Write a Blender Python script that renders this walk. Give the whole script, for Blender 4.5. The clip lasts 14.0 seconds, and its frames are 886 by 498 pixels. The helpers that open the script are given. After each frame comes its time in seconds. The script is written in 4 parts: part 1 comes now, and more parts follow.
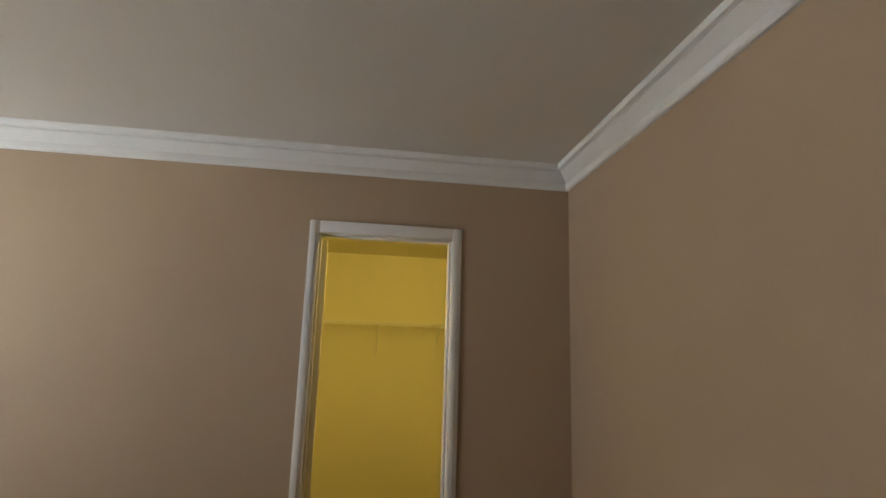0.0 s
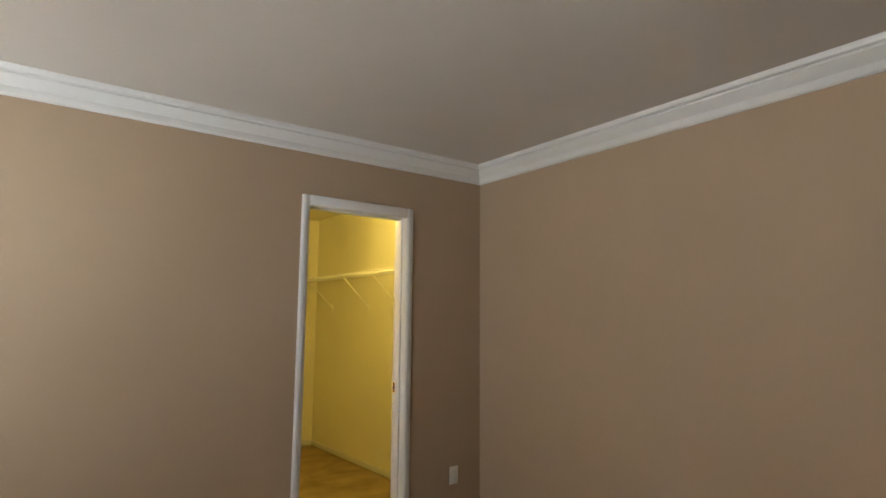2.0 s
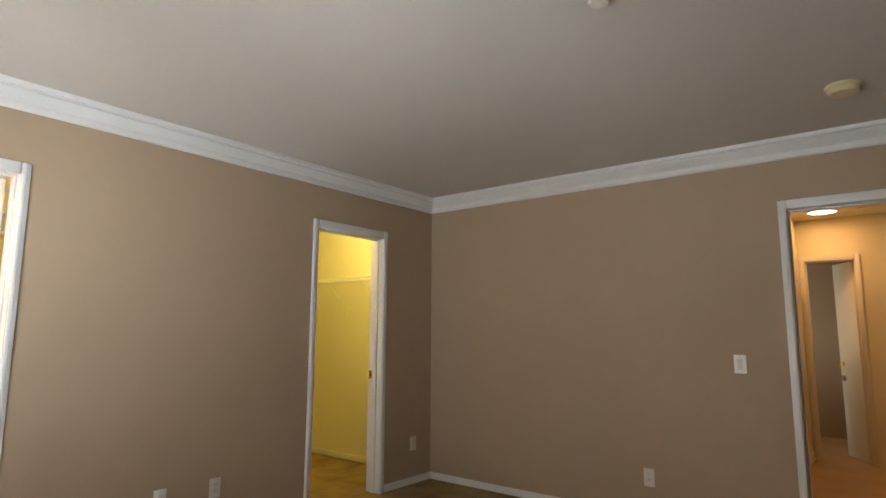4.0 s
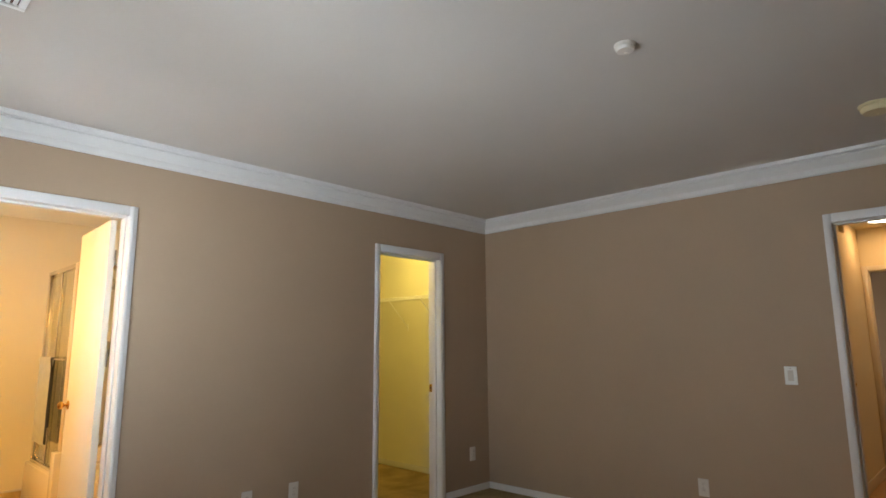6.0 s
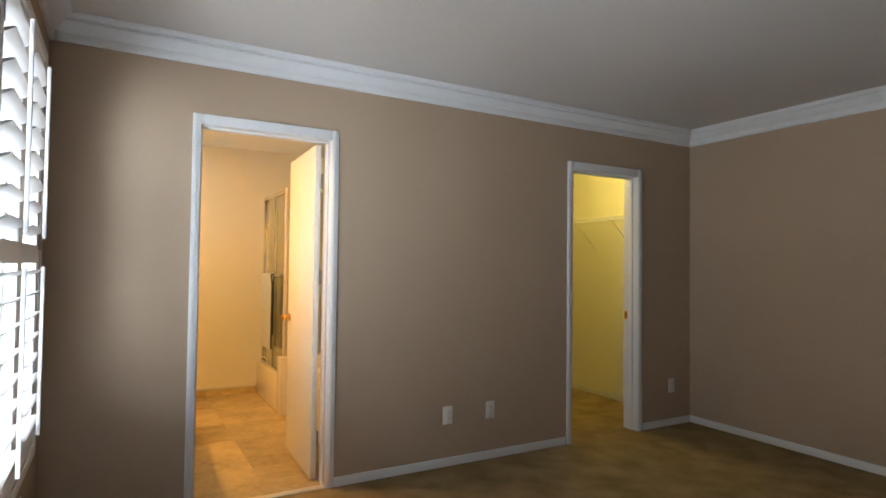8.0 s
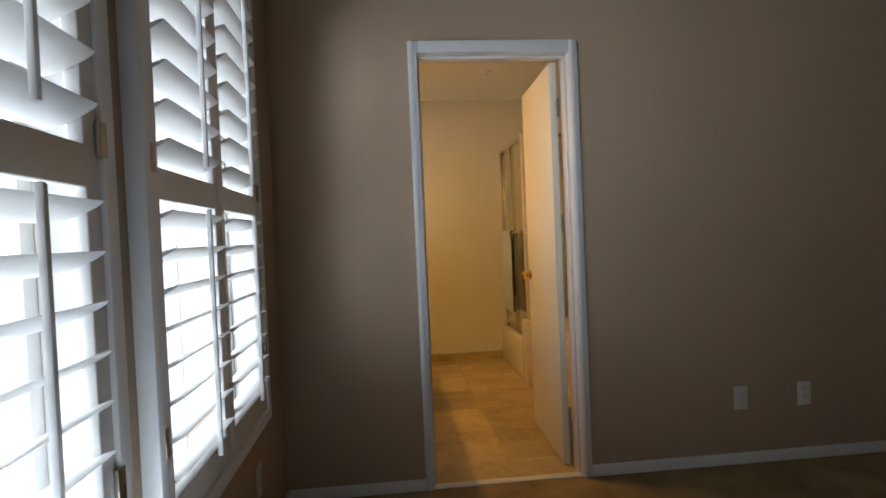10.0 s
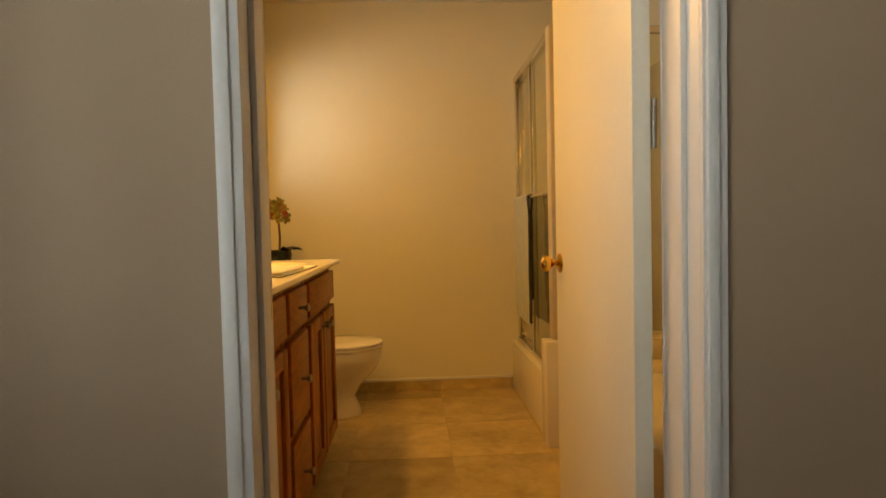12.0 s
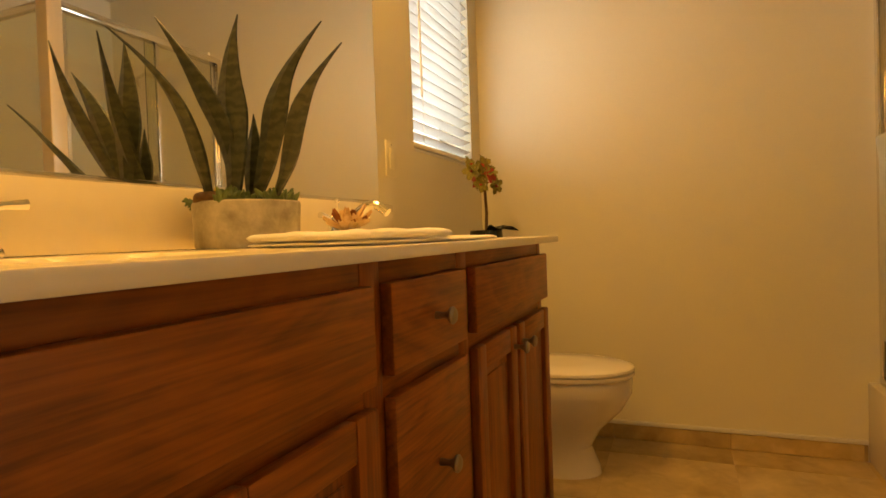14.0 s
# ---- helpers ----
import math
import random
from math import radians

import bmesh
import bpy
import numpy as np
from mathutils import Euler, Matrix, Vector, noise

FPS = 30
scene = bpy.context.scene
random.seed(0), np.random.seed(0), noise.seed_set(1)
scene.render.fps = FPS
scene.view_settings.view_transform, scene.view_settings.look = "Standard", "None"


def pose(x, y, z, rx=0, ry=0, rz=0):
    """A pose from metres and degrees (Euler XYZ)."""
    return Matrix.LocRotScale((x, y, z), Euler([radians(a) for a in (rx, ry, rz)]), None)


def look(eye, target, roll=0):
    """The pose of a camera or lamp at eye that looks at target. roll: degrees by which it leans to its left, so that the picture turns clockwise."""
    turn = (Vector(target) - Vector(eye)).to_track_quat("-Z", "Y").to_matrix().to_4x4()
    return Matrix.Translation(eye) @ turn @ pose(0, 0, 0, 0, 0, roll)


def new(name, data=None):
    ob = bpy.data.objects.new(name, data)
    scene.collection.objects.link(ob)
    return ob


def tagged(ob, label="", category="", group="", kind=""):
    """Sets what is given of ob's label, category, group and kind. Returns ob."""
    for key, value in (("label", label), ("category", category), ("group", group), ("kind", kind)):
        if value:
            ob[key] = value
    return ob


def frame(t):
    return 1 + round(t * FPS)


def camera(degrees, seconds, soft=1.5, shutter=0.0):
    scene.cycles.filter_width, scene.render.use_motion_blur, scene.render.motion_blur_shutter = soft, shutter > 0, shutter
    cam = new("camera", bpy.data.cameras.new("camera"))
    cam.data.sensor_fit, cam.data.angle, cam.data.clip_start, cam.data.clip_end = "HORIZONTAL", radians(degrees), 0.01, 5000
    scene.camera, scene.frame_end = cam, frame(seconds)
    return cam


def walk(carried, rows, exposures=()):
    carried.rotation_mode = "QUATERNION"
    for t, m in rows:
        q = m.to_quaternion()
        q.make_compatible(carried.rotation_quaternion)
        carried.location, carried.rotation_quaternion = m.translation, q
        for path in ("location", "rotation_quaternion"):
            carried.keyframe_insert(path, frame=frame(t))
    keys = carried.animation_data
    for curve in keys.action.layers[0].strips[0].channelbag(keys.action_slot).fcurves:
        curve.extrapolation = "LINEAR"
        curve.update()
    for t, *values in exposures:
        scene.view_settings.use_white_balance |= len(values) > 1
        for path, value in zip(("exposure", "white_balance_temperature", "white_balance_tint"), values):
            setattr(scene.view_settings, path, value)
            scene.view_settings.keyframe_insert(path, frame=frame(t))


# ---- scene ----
cam = camera(75.0, 14.0, soft=1.6)
PATH = [
    (0, (2.863, -2.927, 1.378), (3.144, -0.987, 1.778), 1.8),
    (0.5, (2.431, -2.96, 1.398), (3.014, -1.08, 1.734), 0.6),
    (1, (2.129, -3.087, 1.404), (2.88, -1.255, 1.686), 0.6),
    (1.5, (1.756, -3.162, 1.342), (2.677, -1.41, 1.628), 0.6),
    (2, (1.281, -3.192, 1.352), (2.461, -1.596, 1.599), 0.5),
    (2.5, (0.831, -3.31, 1.266), (2.235, -1.909, 1.519), 0.9),
    (3, (0.457, -3.339, 1.27), (1.977, -2.064, 1.521), 0.2),
    (3.2, (0.325, -3.335, 1.269), (1.873, -2.092, 1.515), 0.4),
    (5.3, (-0.369, -3.493, 1.297), (1.155, -2.254, 1.668), 0.0),
    (5.5, (-0.313, -3.568, 1.275), (1.155, -2.264, 1.653), -0.4),
    (6, (-0.299, -3.553, 1.284), (1.121, -2.183, 1.612), -0.4),
    (6.5, (-0.307, -3.533, 1.274), (1.051, -2.088, 1.53), -0.5),
    (7, (-0.261, -3.491, 1.27), (1.011, -1.96, 1.463), -0.5),
    (7.5, (-0.288, -3.414, 1.294), (0.887, -1.798, 1.395), -0.2),
    (8, (-0.302, -3.277, 1.296), (0.68, -1.535, 1.355), 0.7),
    (8.2, (-0.267, -3.33, 1.274), (0.581, -1.521, 1.333), 0.5),
    (10.3, (-0.07, -2.429, 1.186), (0.073, -0.435, 1.128), -1.5),
    (10.5, (-0.034, -2.248, 1.191), (0.098, -0.253, 1.12), -0.5),
    (11, (0.089, -1.85, 1.188), (0.197, 0.145, 1.097), -1.4),
    (11.5, (0.226, -1.36, 1.163), (0.366, 0.632, 1.048), -2.7),
    (12, (0.321, -0.908, 1.038), (0.428, 1.088, 0.964), -1.3),
    (12.5, (0.408, -0.517, 0.948), (0.5, 1.48, 0.874), -1.8),
    (12.8, (0.413, -0.33, 0.924), (0.396, 1.666, 0.805), -2.8),
    (13, (0.4, -0.194, 0.917), (0.292, 1.8, 0.809), -2.0),
    (13.5, (0.353, 0.021, 0.933), (-0.107, 1.965, 0.848), -2.4),
    (14, (0.307, 0.145, 0.912), (-0.452, 1.995, 0.868), -2.0),
]
# seconds, stops, kelvin, tint of the camera's own balance
EXPOSURE = [(0, -0.02, 6900, 10), (1.0, 0.26, 6850, 10), (3.2, 0.16, 6800, 10), (5.3, -0.05, 6500, 10), (6.5, -0.1, 6200, 10), (7.5, -0.24, 6100, 10), (8.2, -0.40, 6050, 10), (10.3, -1.56, 6050, 9), (11.0, -1.36, 6400, 8),
            (11.5, -1.08, 6950, 8), (12.0, -1.25, 7650, 7), (12.5, -1.37, 8450, 9), (13.0, -1.30, 7600, 10), (14.0, -1.15, 7350, 10)]
walk(cam, [(t, look(eye, target, roll)) for t, eye, target, roll in PATH], EXPOSURE)

# ---- world, sun, large lights ----
world = bpy.data.worlds.new("daylight")
scene.world = world
world.use_nodes = True
wn = world.node_tree
sky = wn.nodes.new("ShaderNodeTexSky")
sky.sky_type, sky.sun_disc = 'NISHITA', False
sky.sun_elevation, sky.sun_rotation = radians(52), radians(100)
wn.links.new(sky.outputs[0], wn.nodes["Background"].inputs[0])
wn.nodes["Background"].inputs[1].default_value = 0.1


def lamp(name, kind, m, power, colour, **more):
    data = bpy.data.lights.new(name, kind)
    data.energy, data.color = power, colour
    if kind == 'AREA':
        data.shape = more.get("shape", 'RECTANGLE')
        data.size = more.get("size", 0.3)
        data.size_y = more.get("size_y", data.size)
    elif kind == 'SUN':
        data.angle = more.get("angle", 0.01)
    else:
        data.shadow_soft_size = more.get("size", 0.05)
    ob = new(name, data)
    ob.matrix_world = m
    return ob


lamp("sun", 'SUN', look((6, -1, 8), (0, 0, 0)), 2.5, (1, 0.95, 0.88))
lamp("window_daylight", 'AREA', look((-1.00, -1.62, 1.45), (-0.45, 0.0, 1.40)), 185, (0.78, 0.89, 1.0), size=0.6, size_y=1.4)
lamp("window_daylight", 'AREA', look((-1.02, -1.90, 0.80), (-0.20, -1.35, 2.4)), 125, (0.78, 0.89, 1.0), size=1.0, size_y=1.4)
lamp("bath_window_daylight", 'AREA', look((-0.80, 2.33, 1.65), (0.5, 2.85, 1.85)), 12, (0.85, 0.92, 1.0), size=0.55, size_y=0.8)
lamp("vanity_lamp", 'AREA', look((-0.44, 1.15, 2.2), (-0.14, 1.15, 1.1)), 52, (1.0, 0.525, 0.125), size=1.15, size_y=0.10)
lamp("closet_lamp", 'POINT', pose(3.25, 0.75, 2.32), 25, (1.0, 0.74, 0.18), size=0.09)
# unseen warm lamp, added to brighten the room past the hall
lamp("far_room_fill", 'AREA', look((7.85, -1.62, 1.45), (7.85, -3, 1.2)), 4.5, (1.0, 0.78, 0.52), size=0.85, size_y=1.2)
lamp("hall_lamp", 'AREA', pose(6.57, -2.82, 2.43), 4.6, (1.0, 0.45, 0.10), size=0.18, shape='DISK')
# added lamp with no fitting, lifts the near end of the hall
lamp("hall_fill_near", 'AREA', pose(4.9, -3.2, 2.43), 3.6, (1.0, 0.45, 0.10), size=0.18, shape='DISK')


# ---- materials ----
def material(name, colour, rough=0.6, metal=0.0, vary=0.06, scale=3.0, fine=120.0, bump=0.02, fine_amount=0.5,
             dark=None, coat=0.0, spec=0.5):
    m = bpy.data.materials.new(name)
    m.use_nodes = True
    nt = m.node_tree
    b = nt.nodes["Principled BSDF"]
    co = nt.nodes.new("ShaderNodeTexCoord")
    big = nt.nodes.new("ShaderNodeTexNoise")
    big.inputs["Scale"].default_value, big.inputs["Detail"].default_value = scale, 6
    small = nt.nodes.new("ShaderNodeTexNoise")
    small.inputs["Scale"].default_value, small.inputs["Detail"].default_value = fine, 3
    for n in (big, small):
        nt.links.new(co.outputs["Object"], n.inputs["Vector"])
    add = nt.nodes.new("ShaderNodeMath")
    add.operation = 'MULTIPLY_ADD'
    add.inputs[1].default_value = fine_amount
    nt.links.new(small.outputs[0], add.inputs[0])
    nt.links.new(big.outputs[0], add.inputs[2])
    ramp = nt.nodes.new("ShaderNodeMapRange")
    ramp.inputs["From Min"].default_value = 0.5 * fine_amount + 0.25
    ramp.inputs["From Max"].default_value = 0.5 * fine_amount + 0.75
    nt.links.new(add.outputs[0], ramp.inputs[0])
    mix = nt.nodes.new("ShaderNodeMix")
    mix.data_type = 'RGBA'
    low = dark or tuple(c * (1 - vary) for c in colour)
    high = colour if dark else tuple(min(1, c * (1 + vary)) for c in colour)
    mix.inputs["A"].default_value, mix.inputs["B"].default_value = (*low, 1), (*high, 1)
    nt.links.new(ramp.outputs[0], mix.inputs["Factor"])
    nt.links.new(mix.outputs["Result"], b.inputs["Base Color"])
    b.inputs["Roughness"].default_value, b.inputs["Metallic"].default_value = rough, metal
    b.inputs["Coat Weight"].default_value = coat
    b.inputs["Specular IOR Level"].default_value = spec
    if bump:
        bp = nt.nodes.new("ShaderNodeBump")
        bp.inputs["Strength"].default_value = min(1.0, bump * 10)
        bp.inputs["Distance"].default_value = 0.004
        nt.links.new(small.outputs[0], bp.inputs["Height"])
        nt.links.new(bp.outputs[0], b.inputs["Normal"])
    return m


def wood(name, light, dark, along):
    m = bpy.data.materials.new(name)
    m.use_nodes = True
    nt = m.node_tree
    b = nt.nodes["Principled BSDF"]
    co = nt.nodes.new("ShaderNodeTexCoord")
    info = nt.nodes.new("ShaderNodeObjectInfo")
    mp = nt.nodes.new("ShaderNodeMapping")
    mp.inputs["Scale"].default_value = tuple(1.5 if i == along else 7.0 for i in range(3))
    shift = nt.nodes.new("ShaderNodeVectorMath")
    shift.operation = 'MULTIPLY_ADD'
    shift.inputs[1].default_value = (5, 5, 5)
    nt.links.new(info.outputs["Random"], shift.inputs[0])
    nt.links.new(co.outputs["Object"], shift.inputs[2])
    nt.links.new(shift.outputs[0], mp.inputs["Vector"])
    rings = nt.nodes.new("ShaderNodeTexNoise")
    rings.inputs["Scale"].default_value, rings.inputs["Detail"].default_value = 1.6, 4
    rings.inputs["Distortion"].default_value = 0.9
    nt.links.new(mp.outputs[0], rings.inputs["Vector"])
    saw = nt.nodes.new("ShaderNodeMath")
    saw.operation = 'PINGPONG'
    mul = nt.nodes.new("ShaderNodeMath")
    mul.operation = 'MULTIPLY'
    mul.inputs[1].default_value = 10
    nt.links.new(rings.outputs[0], mul.inputs[0])
    nt.links.new(mul.outputs[0], saw.inputs[0])
    saw.inputs[1].default_value = 1
    mp2 = nt.nodes.new("ShaderNodeMapping")
    mp2.inputs["Scale"].default_value = tuple(5.0 if i == along else 190.0 for i in range(3))
    nt.links.new(shift.outputs[0], mp2.inputs["Vector"])
    pores = nt.nodes.new("ShaderNodeTexNoise")
    pores.inputs["Scale"].default_value, pores.inputs["Detail"].default_value = 1.0, 3
    nt.links.new(mp2.outputs[0], pores.inputs["Vector"])
    mix = nt.nodes.new("ShaderNodeMix")
    mix.data_type = 'RGBA'
    mix.inputs["A"].default_value, mix.inputs["B"].default_value = (*dark, 1), (*light, 1)
    blend = nt.nodes.new("ShaderNodeMath")
    blend.operation = 'MULTIPLY_ADD'
    blend.inputs[1].default_value = 0.48
    nt.links.new(saw.outputs[0], blend.inputs[0])
    half = nt.nodes.new("ShaderNodeMapRange")
    half.inputs["From Min"].default_value, half.inputs["From Max"].default_value = 0.34, 0.66
    half.inputs["To Min"].default_value, half.inputs["To Max"].default_value = 0.0, 0.5
    nt.links.new(pores.outputs[0], half.inputs[0])
    nt.links.new(half.outputs[0], blend.inputs[2])
    nt.links.new(blend.outputs[0], mix.inputs["Factor"])
    nt.links.new(mix.outputs["Result"], b.inputs["Base Color"])
    b.inputs["Roughness"].default_value = 0.42
    bp = nt.nodes.new("ShaderNodeBump")
    bp.inputs["Strength"].default_value, bp.inputs["Distance"].default_value = 0.15, 0.002
    nt.links.new(pores.outputs[0], bp.inputs["Height"])
    nt.links.new(bp.outputs[0], b.inputs["Normal"])
    return m


def clear_glass(name, tint, rough=0.0):
    m = bpy.data.materials.new(name)
    m.use_nodes = True
    b = m.node_tree.nodes["Principled BSDF"]
    b.inputs["Base Color"].default_value = (*tint, 1)
    b.inputs["Transmission Weight"].default_value = 1
    b.inputs["Roughness"].default_value = rough
    b.inputs["IOR"].default_value = 1.45
    return m


def glowing(name, colour, strength):
    m = bpy.data.materials.new(name)
    m.use_nodes = True
    b = m.node_tree.nodes["Principled BSDF"]
    b.inputs["Base Color"].default_value = (*colour, 1)
    b.inputs["Emission Color"].default_value = (*colour, 1)
    b.inputs["Emission Strength"].default_value = strength
    return m


WALL = material("taupe_wall_paint", (0.385, 0.275, 0.178), 0.75, vary=0.035, scale=1.3, fine=260, bump=0.012)
CEIL = material("ceiling_paint", (0.56, 0.51, 0.45), 0.85, vary=0.03, scale=1.5, fine=220, bump=0.02)
CREAM = material("cream_bath_paint", (0.75, 0.70, 0.54), 0.5, vary=0.03, scale=1.5, fine=240, bump=0.012)
CLOSET = material("closet_paint", (0.78, 0.74, 0.58), 0.7, vary=0.035, scale=1.5, fine=240, bump=0.012)
TRIM = material("white_trim_paint", (0.71, 0.69, 0.66), 0.35, vary=0.03, scale=4, fine=90, bump=0)
DOORP = material("white_door_paint", (0.76, 0.72, 0.60), 0.4, vary=0.03, scale=3, fine=80, bump=0.006)
PLASTIC = material("white_plastic", (0.82, 0.81, 0.77), 0.35, vary=0.02, scale=8, fine=60, bump=0)
PLATE = material("almond_plastic", (0.64, 0.59, 0.52), 0.4, vary=0.02, scale=8, fine=60, bump=0)
IVORY = material("ivory_plastic", (0.74, 0.69, 0.53), 0.4, vary=0.02, scale=8, fine=60, bump=0)
AGED = material("aged_plastic", (0.60, 0.51, 0.30), 0.4, vary=0.03, scale=8, fine=60, bump=0)
CARPET = material("tan_carpet", (0.38, 0.28, 0.14), 0.95, dark=(0.19, 0.135, 0.06), scale=4.5, fine=420, bump=0.08, fine_amount=0.9, spec=0.1)
GROUT = material("grout", (0.50, 0.38, 0.20), 0.9, vary=0.1, scale=9, fine=200, bump=0.02)
HALLFLOOR = material("hall_floor_planks", (0.42, 0.29, 0.16), 0.4, vary=0.15, scale=3, fine=60, bump=0.004)
CHROME = material("chrome", (0.80, 0.79, 0.76), 0.10, 1.0, vary=0.04, scale=6, fine=60, bump=0)
HINGE = material("dull_hinge_metal", (0.30, 0.27, 0.21), 0.55, 1.0, vary=0.1, scale=20, fine=90, bump=0)
SATIN = material("satin_aluminium", (0.66, 0.57, 0.42), 0.42, 0.3, vary=0.04, scale=6, fine=90, bump=0)
STEEL = material("pewter", (0.36, 0.33, 0.28), 0.32, 1.0, vary=0.08, scale=20, fine=90, bump=0)
BRASS = material("polished_brass", (0.78, 0.48, 0.11), 0.2, 1.0, vary=0.06, scale=10, fine=90, bump=0)
OAK_V = wood("honey_oak_upright", (0.40, 0.112, 0.014), (0.15, 0.037, 0.0055), 2)
OAK_H = wood("honey_oak_across", (0.40, 0.112, 0.014), (0.15, 0.037, 0.0055), 1)
# dark brown that stands for the shade inside small openings
HOLE_SHADE = material("painted_hole_shade", (0.12, 0.05, 0.02), 0.7, vary=0.2, scale=9, fine=60, bump=0)
MARBLE = material("cultured_marble", (0.88, 0.80, 0.62), 0.22, vary=0.03, scale=5, fine=30, bump=0, coat=0.15)
CERAMIC = material("white_ceramic", (0.83, 0.78, 0.68), 0.1, vary=0.015, scale=4, fine=30, bump=0, coat=0.4)
ACRYLIC = material("white_acrylic", (0.76, 0.69, 0.55), 0.25, vary=0.02, scale=4, fine=30, bump=0)
CONCRETE = material("mottled_concrete", (0.58, 0.55, 0.47), 0.8, dark=(0.24, 0.22, 0.17), scale=26, fine=130, bump=0.02, fine_amount=0.2)
LEAF = material("snake_plant_leaf", (0.075, 0.085, 0.045), 0.45, dark=(0.035, 0.045, 0.024), scale=16, fine=60, bump=0.006)
nt = LEAF.node_tree
co = nt.nodes.new("ShaderNodeTexCoord")
wave = nt.nodes.new("ShaderNodeTexWave")
wave.bands_direction = 'Z'
wave.inputs["Scale"].default_value, wave.inputs["Distortion"].default_value, wave.inputs["Detail"].default_value = 16, 7, 3
wave.inputs["Detail Scale"].default_value = 3
nt.links.new(co.outputs["Object"], wave.inputs["Vector"])
b = nt.nodes["Principled BSDF"]
hue = nt.nodes.new("ShaderNodeMix")
hue.data_type = 'RGBA'
hue.inputs["B"].default_value = (0.026, 0.033, 0.019, 1)
nt.links.new(b.inputs["Base Color"].links[0].from_socket, hue.inputs["A"])
nt.links.new(wave.outputs["Fac"], hue.inputs["Factor"])
nt.links.new(hue.outputs["Result"], b.inputs["Base Color"])
SUCC = material("succulent_leaf", (0.14, 0.20, 0.07), 0.5, dark=(0.06, 0.10, 0.035), scale=30, fine=90, bump=0.01)
RUST = material("rust_petal", (0.42, 0.15, 0.04), 0.8, dark=(0.14, 0.05, 0.03), scale=45, fine=160, bump=0.02)
DRYBIT = material("dried_petal", (0.92, 0.74, 0.46), 0.8, dark=(0.60, 0.34, 0.12), scale=45, fine=160, bump=0.02)
PETAL = material("orchid_petal", (0.42, 0.37, 0.08), 0.6, dark=(0.13, 0.11, 0.03), scale=40, fine=160, bump=0.01)
PETAL_RED = material("orchid_lip", (0.42, 0.06, 0.03), 0.6, vary=0.2, scale=30, fine=120, bump=0.01)
STEM = material("brown_stem", (0.14, 0.08, 0.04), 0.7, vary=0.2, scale=20, fine=120, bump=0.02)
DARKPOT = material("dark_glazed_pot", (0.012, 0.016, 0.012), 0.2, vary=0.2, scale=10, fine=60, bump=0)
STONE = material("brown_stone", (0.22, 0.12, 0.05), 0.7, dark=(0.10, 0.055, 0.025), scale=30, fine=120, bump=0.03)
BLOOM = material("yellow_bloom", (0.55, 0.40, 0.05), 0.6, vary=0.25, scale=40, fine=120, bump=0.01)
SOIL = material("moss_and_pebbles", (0.16, 0.13, 0.07), 0.95, dark=(0.05, 0.045, 0.02), scale=40, fine=160, bump=0.08)
TERRY = material("white_terry", (0.88, 0.85, 0.79), 0.95, vary=0.05, scale=20, fine=500, bump=0.06, spec=0.1)
SAGE = material("sage_terry", (0.52, 0.52, 0.42), 0.95, vary=0.08, scale=20, fine=500, bump=0.06, spec=0.1)
# near-black cloth: shade of a towel fold put into the colour
FOLD_SHADE = material("fold_shade_terry", (0.045, 0.045, 0.045), 0.95, vary=0.1, scale=20, fine=500, bump=0.06, spec=0.1)
GLASS = clear_glass("window_glass", (1, 1, 1))
SHOWER_GLASS = clear_glass("shower_glass", (0.88, 0.90, 0.76), 0.02)
MIRROR = material("mirror_silver", (0.90, 0.90, 0.86), 0.01, 1.0, vary=0.0, bump=0)
OUTSIDE = glowing("bright_outdoors", (0.93, 0.97, 1.0), 5.0)
LIGHTFACE = glowing("lit_lens", (1.0, 0.86, 0.62), 9.0)
GROUND = material("pale_ground", (0.30, 0.28, 0.24), 0.9, vary=0.2, scale=0.3, fine=6, bump=0.02)
STUCCO = material("outer_stucco", (0.45, 0.40, 0.33), 0.9, vary=0.08, scale=2, fine=90, bump=0.05)


def tile_material():
    m = material("travertine_tile", (0.64, 0.49, 0.25), 0.30, dark=(0.34, 0.24, 0.105), scale=4.0, fine=16, bump=0.003)
    nt = m.node_tree
    b = nt.nodes["Principled BSDF"]
    link = b.inputs["Base Color"].links[0]
    src = link.from_socket
    info = nt.nodes.new("ShaderNodeObjectInfo")
    spread = nt.nodes.new("ShaderNodeVectorMath")
    spread.operation = 'MULTIPLY_ADD'
    spread.inputs[1].default_value = (17, 11, 5)
    nt.links.new(info.outputs["Random"], spread.inputs[0])
    nt.links.new(next(n for n in nt.nodes if n.type == 'TEX_COORD').outputs["Object"], spread.inputs[2])
    for n in nt.nodes:
        if n.type == 'TEX_NOISE':
            n.inputs["Distortion"].default_value = 0.8
            nt.links.new(spread.outputs[0], n.inputs["Vector"])
    rng = nt.nodes.new("ShaderNodeMapRange")
    rng.inputs["To Min"].default_value, rng.inputs["To Max"].default_value = 0.72, 1.14
    nt.links.new(info.outputs["Random"], rng.inputs[0])
    hsv = nt.nodes.new("ShaderNodeHueSaturation")
    nt.links.new(rng.outputs[0], hsv.inputs["Value"])
    nt.links.new(src, hsv.inputs["Color"])
    nt.links.new(hsv.outputs[0], b.inputs["Base Color"])
    return m


TILE = tile_material()


